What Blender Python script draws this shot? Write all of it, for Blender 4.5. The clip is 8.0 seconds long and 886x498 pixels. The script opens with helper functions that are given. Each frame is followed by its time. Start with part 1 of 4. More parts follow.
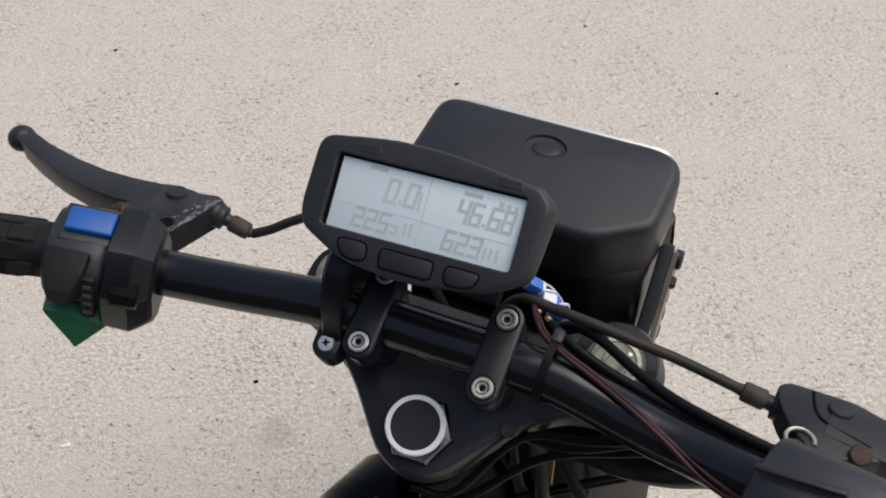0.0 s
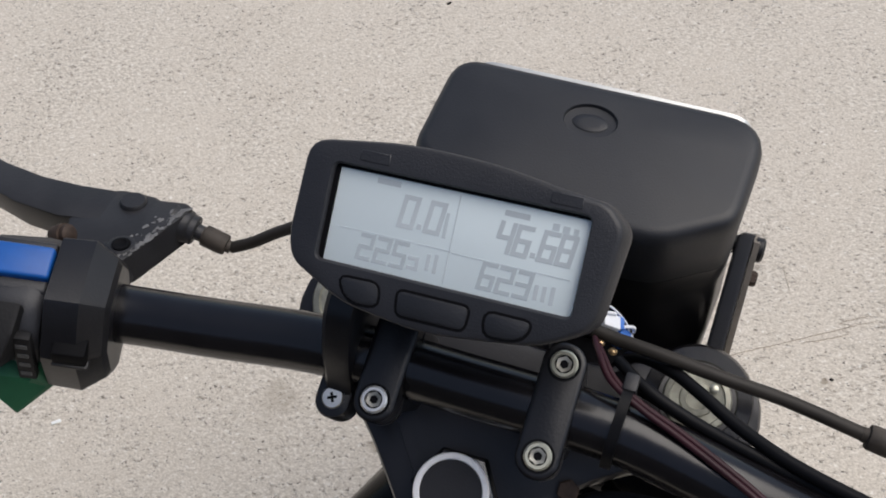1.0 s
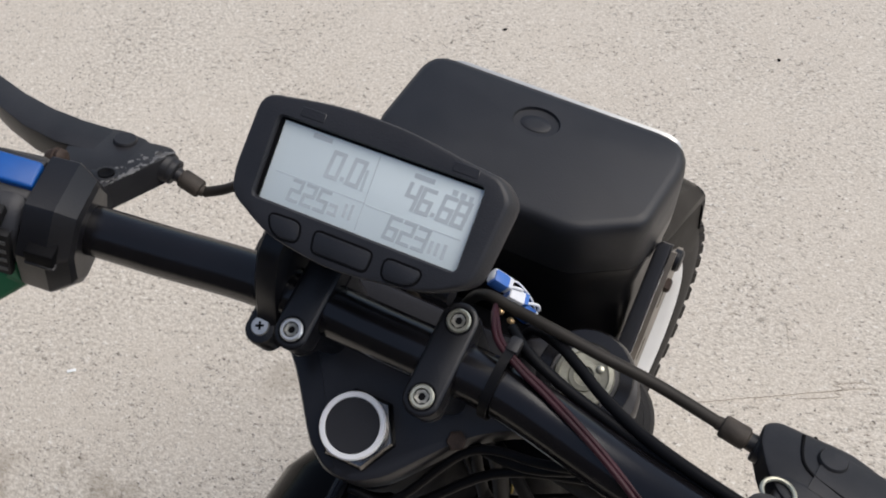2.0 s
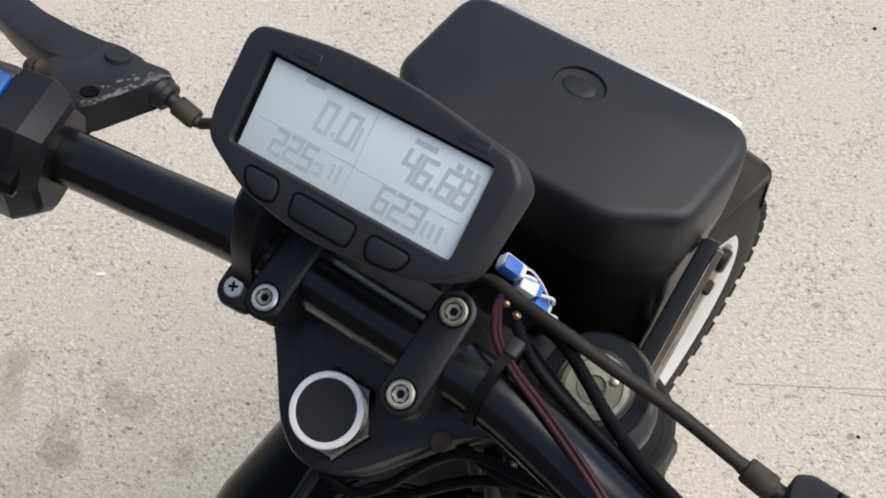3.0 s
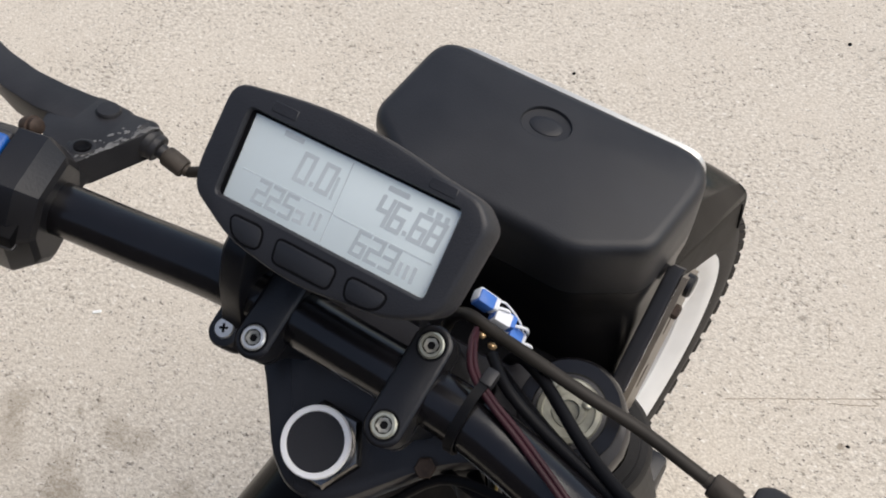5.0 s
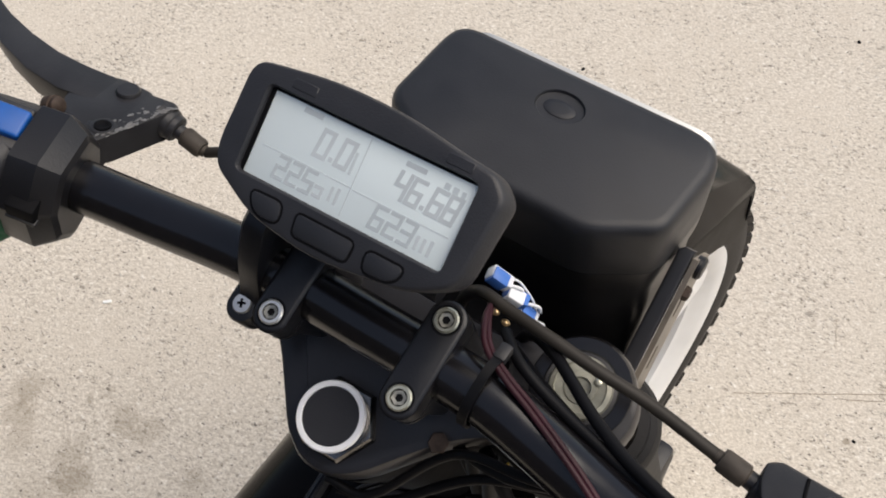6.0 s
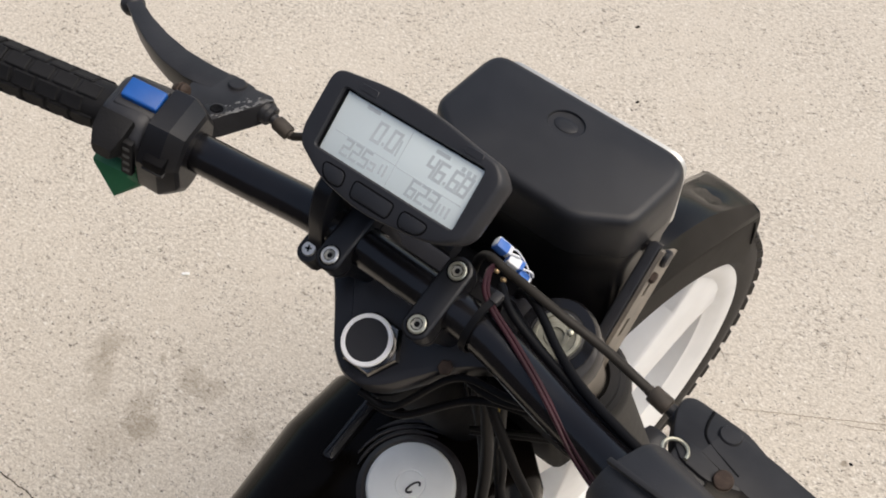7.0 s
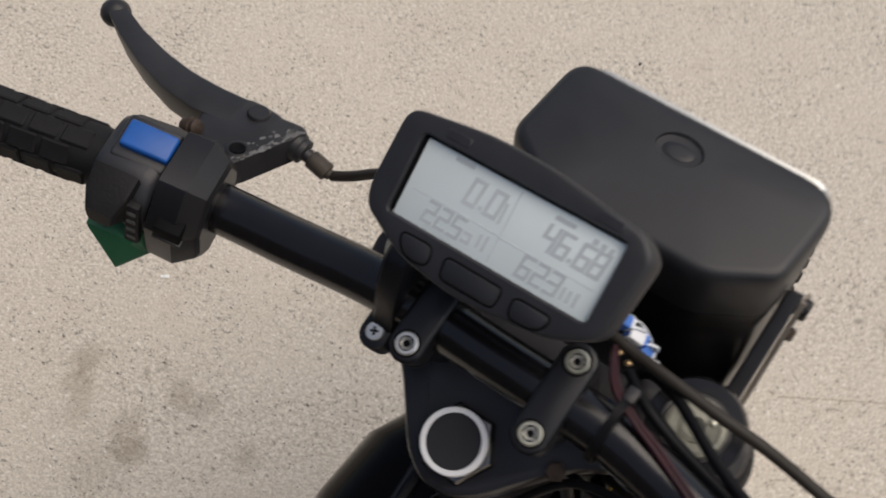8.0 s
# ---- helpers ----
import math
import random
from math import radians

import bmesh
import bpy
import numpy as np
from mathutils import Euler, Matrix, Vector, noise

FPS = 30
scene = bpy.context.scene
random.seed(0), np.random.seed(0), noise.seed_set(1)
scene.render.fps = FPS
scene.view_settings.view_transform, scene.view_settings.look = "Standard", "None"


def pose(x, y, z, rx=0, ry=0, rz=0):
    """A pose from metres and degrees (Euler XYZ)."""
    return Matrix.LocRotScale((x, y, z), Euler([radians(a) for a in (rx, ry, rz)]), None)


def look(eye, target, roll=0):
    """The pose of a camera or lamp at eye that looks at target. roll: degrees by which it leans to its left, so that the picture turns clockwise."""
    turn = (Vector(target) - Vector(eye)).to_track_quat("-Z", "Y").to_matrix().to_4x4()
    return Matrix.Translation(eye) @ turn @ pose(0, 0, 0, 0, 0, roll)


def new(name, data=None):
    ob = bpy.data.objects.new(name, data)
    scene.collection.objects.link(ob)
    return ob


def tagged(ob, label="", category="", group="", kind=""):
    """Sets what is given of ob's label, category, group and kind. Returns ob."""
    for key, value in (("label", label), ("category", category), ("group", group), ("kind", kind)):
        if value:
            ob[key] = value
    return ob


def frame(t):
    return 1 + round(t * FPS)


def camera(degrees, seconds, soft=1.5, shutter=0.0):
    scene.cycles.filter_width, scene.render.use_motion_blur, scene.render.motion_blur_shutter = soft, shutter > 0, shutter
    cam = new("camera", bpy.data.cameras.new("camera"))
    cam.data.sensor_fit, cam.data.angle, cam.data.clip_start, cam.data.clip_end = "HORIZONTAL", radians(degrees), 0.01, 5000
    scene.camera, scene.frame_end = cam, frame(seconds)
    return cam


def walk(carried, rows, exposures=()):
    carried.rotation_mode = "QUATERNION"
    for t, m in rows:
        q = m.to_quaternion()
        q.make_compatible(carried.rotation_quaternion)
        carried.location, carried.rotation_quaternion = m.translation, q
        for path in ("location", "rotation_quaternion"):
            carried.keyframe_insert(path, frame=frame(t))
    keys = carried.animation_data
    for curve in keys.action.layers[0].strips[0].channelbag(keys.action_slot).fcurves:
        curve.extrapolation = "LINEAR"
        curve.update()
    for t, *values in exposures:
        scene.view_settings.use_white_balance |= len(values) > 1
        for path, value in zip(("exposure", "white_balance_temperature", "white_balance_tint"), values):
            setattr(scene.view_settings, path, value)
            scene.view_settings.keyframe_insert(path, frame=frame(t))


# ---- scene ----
cam = camera(46.63, 8.0, soft=1.85, shutter=0.3)
ROWS = [
    (0.0, 0.1327, -0.2203, 1.1479, 40.775, 4.353, 22.522),
    (0.5, 0.0990, -0.1778, 1.1171, 37.813, 5.149, 20.071),
    (1.0, 0.0801, -0.1344, 1.0961, 35.446, 6.030, 19.908),
    (1.5, 0.1046, -0.1419, 1.1059, 36.043, 5.269, 22.919),
    (1.7, 0.1380, -0.1644, 1.1206, 37.976, 4.501, 25.405),
    (2.8, 0.1527, -0.1136, 1.0813, 34.812, 2.803, 33.974),
    (3.0, 0.1383, -0.1074, 1.0794, 34.179, 2.639, 35.355),
    (3.5, 0.1450, -0.0979, 1.0868, 34.284, 3.026, 33.481),
    (4.0, 0.1536, -0.0938, 1.0909, 34.038, 3.134, 31.383),
    (4.5, 0.1566, -0.0976, 1.0971, 35.150, 3.501, 32.067),
    (4.7, 0.1534, -0.1021, 1.0998, 35.338, 3.786, 32.783),
    (5.8, 0.1470, -0.1194, 1.0994, 35.083, 3.384, 34.591),
    (6.0, 0.1523, -0.1194, 1.1003, 35.316, 3.578, 34.165),
    (6.5, 0.1780, -0.1328, 1.1257, 36.665, 3.206, 39.635),
    (7.0, 0.2291, -0.1793, 1.1882, 36.859, 3.344, 40.558),
    (7.5, 0.2032, -0.1660, 1.1915, 37.355, 0.706, 40.793),
    (8.0, 0.1120, -0.1336, 1.1328, 33.744, 3.062, 36.934),
]
EXPOSURES = [(0, 0.22, 6450, 11.5), (1.5, 0.18, 6450, 11.5), (3, 0.40, 6420, 10.5), (4.5, 0.41, 6520, 10.5), (6, 0.44, 6900, 11.5), (7, 0.43, 6950, 11.5), (7.5, 0.28, 6950, 11.5), (8, 0.07, 6980, 12.5)]
walk(cam, [(t, pose(x, y, z, rx, ry, rz)) for t, x, y, z, rx, ry, rz in ROWS], EXPOSURES)

# ---- light: bright overcast daylight ----
world = bpy.data.worlds.new("overcast_sky")
scene.world = world
world.use_nodes = True
wn, wl = world.node_tree.nodes, world.node_tree.links
sky = wn.new("ShaderNodeTexSky")
sky.sky_type, sky.sun_disc = "NISHITA", False
sky.sun_elevation, sky.sun_rotation = radians(58), radians(60)
grey = wn.new("ShaderNodeHueSaturation")
grey.inputs["Saturation"].default_value = 0.78
wl.new(sky.outputs[0], grey.inputs["Color"])
wl.new(grey.outputs[0], wn["Background"].inputs[0])
wn["Background"].inputs[1].default_value = 0.10
sun_data = bpy.data.lights.new("sun", "SUN")
sun_data.energy, sun_data.angle, sun_data.color = 2.3, radians(62), (1.0, 0.935, 0.84)
sun = new("sun", sun_data)
sun.matrix_world = look((1.75, 1.0, 3.2), (0, 0, 0))


# ---- materials ----
def material(name, base, rough=0.5, metal=0.0, spread=0.15, scale=60.0, bump=0.05, bump_scale=400.0, coat=0.0, bump_dist=0.0004, spec=0.5):
    """A surface whose colour wanders by spread at two scales, with fine relief."""
    m = bpy.data.materials.new(name)
    m.use_nodes = True
    n, l = m.node_tree.nodes, m.node_tree.links
    b = n["Principled BSDF"]
    b.inputs["Metallic"].default_value = metal
    b.inputs["Coat Weight"].default_value = coat
    b.inputs["Specular IOR Level"].default_value = spec
    co = n.new("ShaderNodeTexCoord")
    big, fine = n.new("ShaderNodeTexNoise"), n.new("ShaderNodeTexNoise")
    big.inputs["Scale"].default_value, big.inputs["Detail"].default_value = scale, 5
    fine.inputs["Scale"].default_value, fine.inputs["Detail"].default_value = bump_scale, 3
    l.new(co.outputs["Object"], big.inputs["Vector"])
    l.new(co.outputs["Object"], fine.inputs["Vector"])
    ramp = n.new("ShaderNodeValToRGB")
    ramp.color_ramp.elements[0].position, ramp.color_ramp.elements[1].position = 0.3, 0.72
    ramp.color_ramp.elements[0].color = (*[c * (1 - spread) for c in base], 1)
    ramp.color_ramp.elements[1].color = (*[min(1, c * (1 + spread)) for c in base], 1)
    l.new(big.outputs["Fac"], ramp.inputs[0])
    l.new(ramp.outputs[0], b.inputs["Base Color"])
    rr = n.new("ShaderNodeMapRange")
    rr.inputs["To Min"].default_value, rr.inputs["To Max"].default_value = max(0.03, rough - 0.08), min(1, rough + 0.08)
    l.new(big.outputs["Fac"], rr.inputs["Value"])
    l.new(rr.outputs[0], b.inputs["Roughness"])
    bp = n.new("ShaderNodeBump")
    bp.inputs["Strength"].default_value, bp.inputs["Distance"].default_value = bump, bump_dist
    l.new(fine.outputs["Fac"], bp.inputs["Height"])
    l.new(bp.outputs[0], b.inputs["Normal"])
    return m


BEZEL = material("grained_black_plastic", (0.021, 0.0215, 0.0255), 0.46, bump=0.35, bump_scale=1500, spec=0.48)
HOUSING = material("satin_black_housing", (0.0155, 0.0162, 0.0195), 0.46, bump=0.25, bump_scale=1200, spec=0.48)
TANKMAT = material("deep_black_lacquer", (0.0036, 0.0027, 0.0022), 0.12, bump=0.05, bump_scale=40, spec=0.09)
# darker copy of the housing; shade on the lower walls is in the colour
LOWERSHELL = material("shaded_gloss_black", (0.0062, 0.0062, 0.0075), 0.32, bump=0.08, bump_scale=200, spec=0.36)
GLOSS = material("gloss_black_paint", (0.0062, 0.0058, 0.0070), 0.22, bump=0.06, bump_scale=200, bump_dist=0.0006, spec=0.6)
FENDERMAT = material("black_fender_plastic", (0.0062, 0.0052, 0.0044), 0.16, spread=0.3, scale=40, bump=0.1, bump_scale=300, spec=0.30)
SKIRT = material("brown_skirt_plastic", (0.0125, 0.0108, 0.0092), 0.58, spread=0.35, scale=60, bump=0.25, bump_scale=500, spec=0.18)
ANODISED = material("black_anodised_alloy", (0.0085, 0.0085, 0.0105), 0.36, bump=0.2, bump_scale=900, spec=0.44)
CROWNMAT = material("black_powder_coat", (0.0155, 0.015, 0.0178), 0.38, bump=0.15, bump_scale=900, spec=0.46)
RUBBER = material("black_rubber", (0.0095, 0.0093, 0.0102), 0.62, spread=0.3, bump=0.4, bump_scale=700, spec=0.25)
TYRE = material("dusty_tyre_rubber", (0.019, 0.016, 0.014), 0.70, spread=0.35, bump=0.5, bump_scale=500)
LEVER = material("worn_black_alloy", (0.021, 0.0208, 0.023), 0.44, spread=0.3, bump=0.2, bump_scale=900, spec=0.38)
STEEL = material("bolt_steel", (0.78, 0.77, 0.74), 0.36, 0.8, spread=0.15, bump=0.1)
ZINC = material("yellowed_zinc", (0.50, 0.49, 0.40), 0.36, 0.8, spread=0.2, bump=0.1)
CHROME = material("polished_rim_alloy", (0.64, 0.64, 0.62), 0.34, 0.45, spread=0.05, scale=30, bump=0.02)
NUT = material("dull_steel_nut", (0.19, 0.185, 0.18), 0.20, 1.0, spread=0.35, bump=0.1)
ALLOY = material("bright_ring_alloy", (0.94, 0.94, 0.95), 0.42, 0.0, spread=0.03, bump=0.05)
STANCHION = material("dusty_fork_tube", (0.23, 0.205, 0.175), 0.42, 0.4, spread=0.2, bump=0.1)
PLATE = material("dull_bracket_steel", (0.20, 0.175, 0.145), 0.40, 0.2, spread=0.35, bump=0.1)
FORKCAP = material("fork_cap_alloy", (0.33, 0.325, 0.27), 0.40, 0.45, spread=0.4, scale=120, bump=0.15)
WHITE = material("white_wheel_paint", (0.86, 0.86, 0.85), 0.35, spread=0.05, scale=25, bump=0.04)
WHITECAP = material("white_cap_plastic", (0.87, 0.88, 0.86), 0.38, spread=0.03, bump=0.05)
BLUE = material("blue_button_plastic", (0.006, 0.092, 0.37), 0.42, bump=0.1)
GREEN = material("green_button_plastic", (0.016, 0.105, 0.048), 0.45, bump=0.1)
CABLE = material("dusty_cable_sheath", (0.030, 0.026, 0.0215), 0.52, spread=0.25, bump=0.15, spec=0.26)
BLACKWIRE = material("black_wire", (0.005, 0.005, 0.006), 0.48, bump=0.1, spec=0.16)
REDWIRE = material("faded_red_wire", (0.032, 0.008, 0.0125), 0.45, spread=0.35, spec=0.3)
YELLOWWIRE = material("yellow_wire", (0.42, 0.28, 0.03), 0.45)
BLUEWIRE = material("blue_connector", (0.05, 0.17, 0.55), 0.40)
WHITEWIRE = material("white_connector", (0.72, 0.74, 0.78), 0.40)
BRASS = material("brass_terminal", (0.75, 0.52, 0.28), 0.30, 0.9)
DUSTY = material("dusty_brown_rubber", (0.058, 0.048, 0.039), 0.6, spread=0.35, scale=150, bump=0.3, spec=0.3)
SOCKET = material("bolt_socket_shade", (0.34, 0.33, 0.29), 0.4, 0.7, spread=0.4, scale=300)
TOPCAP = material("matt_black_cap", (0.024, 0.0245, 0.029), 0.68, bump=0.25, bump_scale=1500, spec=0.3)
DIRTLINE = material("dirt_filled_crack", (0.055, 0.047, 0.038), 0.9, spread=0.4, scale=200, spec=0.1)
SCORE = material("worn_score_line", (0.40, 0.35, 0.29), 0.9, spread=0.3, scale=300, spec=0.1)
RUST = material("rusty_screw", (0.055, 0.038, 0.030), 0.60, 0.3, spread=0.4, scale=300, spec=0.3)
GREASE = material("scuffed_bare_alloy", (0.20, 0.195, 0.19), 0.5, 0.4, spread=0.35, scale=250)
LCD = material("lcd_glass", (0.73, 0.815, 0.83), 0.30, spread=0.03, scale=20, bump=0.0)
INK = material("lcd_segment_grey", (0.515, 0.565, 0.59), 0.35, spread=0.05, bump=0.0)
SMALLINK = material("lcd_small_segment_grey", (0.45, 0.50, 0.525), 0.35, spread=0.05, bump=0.0)
FAINT = material("lcd_faint_grey", (0.54, 0.60, 0.625), 0.35, spread=0.05, bump=0.0)
LABEL = material("worn_label_print", (0.07, 0.07, 0.07), 0.6, spread=0.3, scale=400)
BOOT = material("dusty_filler_boot", (0.030, 0.026, 0.027), 0.42, spread=0.4, scale=90, bump=0.3, bump_scale=300, spec=0.4)
# near-black, also used as painted shade in slots, holes and gaps
DARK = material("near_black_fill", (0.004, 0.004, 0.005), 0.7, spec=0.1)
LENS = material("headlight_lens", (0.75, 0.76, 0.77), 0.08, spread=0.03, bump=0.0)
LENS.node_tree.nodes["Principled BSDF"].inputs["Transmission Weight"].default_value = 0.6


def concrete():
    """Brushed pale concrete: fine sand grain, dark pits, pale aggregate, soft stains, a tooled line."""
    m = bpy.data.materials.new("weathered_concrete")
    m.use_nodes = True
    n, l = m.node_tree.nodes, m.node_tree.links
    b = n["Principled BSDF"]
    b.inputs["Roughness"].default_value = 0.88
    co = n.new("ShaderNodeTexCoord")

    def noisy(scale, detail=4.0, rough=0.55, stretch=None):
        t = n.new("ShaderNodeTexNoise")
        t.inputs["Scale"].default_value, t.inputs["Detail"].default_value, t.inputs["Roughness"].default_value = scale, detail, rough
        src = co.outputs["Object"]
        if stretch:
            mp = n.new("ShaderNodeMapping")
            mp.inputs["Scale"].default_value, mp.inputs["Rotation"].default_value = stretch, (0, 0, radians(-38))
            l.new(src, mp.inputs["Vector"])
            src = mp.outputs[0]
        l.new(src, t.inputs["Vector"])
        return t.outputs["Fac"]

    def ramp(fac, a, c, lo=(0, 0, 0), hi=(1, 1, 1)):
        r = n.new("ShaderNodeValToRGB")
        r.color_ramp.elements[0].position, r.color_ramp.elements[1].position = a, c
        r.color_ramp.elements[0].color, r.color_ramp.elements[1].color = (*lo, 1), (*hi, 1)
        l.new(fac, r.inputs[0])
        return r.outputs[0]

    def mix(fac, a, c, kind="MIX"):
        x = n.new("ShaderNodeMix")
        x.data_type, x.blend_type = "RGBA", kind
        for slot, v in ((0, fac), (6, a), (7, c)):
            if isinstance(v, (float, int)):
                x.inputs[slot].default_value = v
            elif isinstance(v, tuple):
                x.inputs[slot].default_value = (*v, 1)
            else:
                l.new(v, x.inputs[slot])
        return x.outputs[2]

    def math_node(op, a, c):
        x = n.new("ShaderNodeMath")
        x.operation = op
        for slot, v in ((0, a), (1, c)):
            if isinstance(v, (float, int)):
                x.inputs[slot].default_value = v
            else:
                l.new(v, x.inputs[slot])
        return x.outputs[0]

    col = ramp(noisy(2.6, 6), 0.3, 0.7, (0.58, 0.515, 0.43), (0.67, 0.605, 0.515))
    col = mix(0.5, col, ramp(noisy(27, 6, 0.7), 0.30, 0.70, (0.50, 0.435, 0.355), (0.72, 0.66, 0.575)))
    # rough and smooth patches: the sand shows more where the skin has worn
    worn = ramp(noisy(4.5, 5, 0.65), 0.40, 0.62)
    grain = noisy(430, 3, 0.7, (0.75, 1.0, 1.0))
    col = mix(math_node("ADD", math_node("MULTIPLY", worn, 0.22), 0.44), col, ramp(grain, 0.37, 0.63, (0.33, 0.285, 0.23), (0.86, 0.805, 0.71)))
    sand = noisy(230, 3, 0.6, (0.6, 1.0, 1.0))
    col = mix(math_node("ADD", math_node("MULTIPLY", worn, 0.34), 0.12), col, ramp(sand, 0.40, 0.60, (0.36, 0.31, 0.25), (0.80, 0.75, 0.665)))
    # worn pits, a little drawn out and gathered in loose patches
    patch = noisy(8.5, 4, 0.6)
    pits = noisy(128, 4, 0.72, (0.6, 1.0, 1.0))
    edge = math_node("ADD", pits, math_node("MULTIPLY", math_node("SUBTRACT", patch, 0.5), 0.17))
    pit = ramp(edge, 0.585, 0.645)
    col = mix(math_node("MULTIPLY", pit, 0.62), col, (0.16, 0.14, 0.115))
    small = noisy(190, 3, 0.7, (0.65, 1.0, 1.0))
    hole = ramp(math_node("ADD", small, math_node("MULTIPLY", math_node("SUBTRACT", patch, 0.5), 0.16)), 0.625, 0.665)
    col = mix(math_node("MULTIPLY", hole, 0.88), col, (0.075, 0.065, 0.055))
    pale = ramp(noisy(190, 3, 0.6, (0.6, 1.0, 1.0)), 0.61, 0.69)
    col = mix(math_node("MULTIPLY", pale, 0.7), col, (0.86, 0.83, 0.77))
    # old drip stains beside the wheel
    sep = n.new("ShaderNodeSeparateXYZ")
    l.new(co.outputs["Object"], sep.inputs[0])
    blot = noisy(30, 8, 0.82)
    for sx, sy, rad, depth in ((-0.663, 0.043, 0.0286, 0.4), (-0.645, 0.014, 0.0252, 0.3), (-0.622, -0.011, 0.0294, 0.24), (-0.549, 0.009, 0.0269, 0.36), (-0.522, -0.007, 0.0286, 0.4), (-0.528, 0.075, 0.0269, 0.34), (-0.494, 0.083, 0.0252, 0.3), (-0.543, -0.049, 0.0504, 0.2), (-0.585, 0.075, 0.0076, 0.55), (-0.572, 0.094, 0.0084, 0.4), (-0.407, 0.066, 0.0235, 0.32), (-0.411, 0.295, 0.0336, 0.28), (-0.312, 0.353, 0.0092, 0.5), (-0.275, 0.277, 0.0118, 0.6), (0.196, 0.507, 0.005, 0.7)):
        d = math_node("SQRT", math_node("ADD", math_node("POWER", math_node("ABSOLUTE", math_node("SUBTRACT", sep.outputs[0], sx), 0), 2.0), math_node("POWER", math_node("ABSOLUTE", math_node("SUBTRACT", sep.outputs[1], sy), 0), 2.0)), 0)
        d = math_node("ADD", math_node("DIVIDE", d, rad), math_node("MULTIPLY", math_node("SUBTRACT", blot, 0.5), 3.6))
        col = mix(math_node("MULTIPLY", ramp(d, 0.35, 1.3, (1, 1, 1), (0, 0, 0)), depth), col, (0.23, 0.185, 0.13))
    l.new(col, b.inputs["Base Color"])
    h = math_node("SUBTRACT", math_node("MULTIPLY", grain, 0.5), math_node("ADD", math_node("MULTIPLY", pit, 0.4), math_node("MULTIPLY", hole, 0.7)))
    bp = n.new("ShaderNodeBump")
    bp.inputs["Strength"].default_value, bp.inputs["Distance"].default_value = 0.55, 0.0018
    l.new(h, bp.inputs["Height"])
    l.new(bp.outputs[0], b.inputs["Normal"])
    return m


CONCRETE = concrete()

# ---- building helpers; the bike's own frame is in millimetres about the bar clamp ----
HIGH = 777.0
LEAN = 3.0
BASE = Matrix.Translation((0, 0, HIGH / 1000)) @ pose(0, 0, 0, 0, LEAN, 0) @ Matrix.Translation((0, 0, -HIGH / 1000))
RAKE = radians(20)


def v(x, y, z):
    return Vector((x, y, z + HIGH)) / 1000


def steer(x, u, w):
    """Right, ahead and up along the steering axis, from the middle of the top nut."""
    return v(x, -10 + u * math.cos(RAKE) - w * math.sin(RAKE), -35 + u * math.sin(RAKE) + w * math.cos(RAKE))


def link(name, bm, mat, parent=None, label="", smooth=40):
    bmesh.ops.recalc_face_normals(bm, faces=bm.faces)
    me = bpy.data.meshes.new(name)
    bm.to_mesh(me)
    bm.free()
    for p in me.polygons:
        p.use_smooth = True
    me.set_sharp_from_angle(angle=radians(smooth))
    me.materials.append(mat)
    ob = new(name, me)
    if parent:
        ob.parent = parent
    if label:
        ob["label"] = label
    return ob


part = link


def frame_of(direction, hint=Vector((0, 0, 1))):
    d = direction.normalized()
    if abs(d.dot(hint)) > 0.97:
        hint = Vector((0, 1, 0))
    a = hint.cross(d).normalized()
    return a, d.cross(a), d


def skin(bm, rings, close=True):
    """Faces between rings of points, with caps."""
    made = [[bm.verts.new(p) for p in r] for r in rings]
    for a, b in zip(made, made[1:]):
        k = len(a)
        for i in range(k):
            bm.faces.new((a[i], a[(i + 1) % k], b[(i + 1) % k], b[i]))
    if close:
        bm.faces.new(made[0][::-1])
        bm.faces.new(made[-1])
    return made


def smooth_line(pts, steps=8):
    """A Catmull-Rom line through the points."""
    p = [pts[0] * 2 - pts[1], *pts, pts[-1] * 2 - pts[-2]]
    out = []
    for i in range(1, len(p) - 2):
        for k in range(steps):
            t = k / steps
            out.append(0.5 * (2 * p[i] + (p[i + 1] - p[i - 1]) * t + (2 * p[i - 1] - 5 * p[i] + 4 * p[i + 1] - p[i + 2]) * t**2 + (3 * p[i] - p[i - 1] - 3 * p[i + 1] + p[i + 2]) * t**3))
    return out + [pts[-1]]


def tube(bm, pts, r, sides=14, steps=8):
    """A round tube through points; r in millimetres, one number or one for each point."""
    line = smooth_line(pts, steps) if len(pts) > 2 else pts
    radii = [r] * len(line) if isinstance(r, (int, float)) else list(np.interp(np.linspace(0, 1, len(line)), np.linspace(0, 1, len(r)), r))
    rings, side = [], None
    for i, p in enumerate(line):
        d = (line[min(i + 1, len(line) - 1)] - line[max(i - 1, 0)]).normalized()
        side = frame_of(d)[0] if side is None else (side - d * side.dot(d)).normalized()
        up = d.cross(side)
        rings.append([p + (side * math.cos(a) + up * math.sin(a)) * radii[i] / 1000 for a in np.linspace(0, 2 * math.pi, sides, endpoint=False)])
    skin(bm, rings)
    return bm


def turned(bm, p, axis, profile, sides=32, hint=Vector((1, 0, 0)), start=0.0):
    """A turned body: rows of radius and height in millimetres along the axis from p."""
    a, b, d = frame_of(axis, hint)
    skin(bm, [[p + (a * math.cos(t) + b * math.sin(t)) * max(r, 0.02) / 1000 + d * h / 1000 for t in np.linspace(start, start + 2 * math.pi, sides, endpoint=False)] for r, h in profile])
    return bm


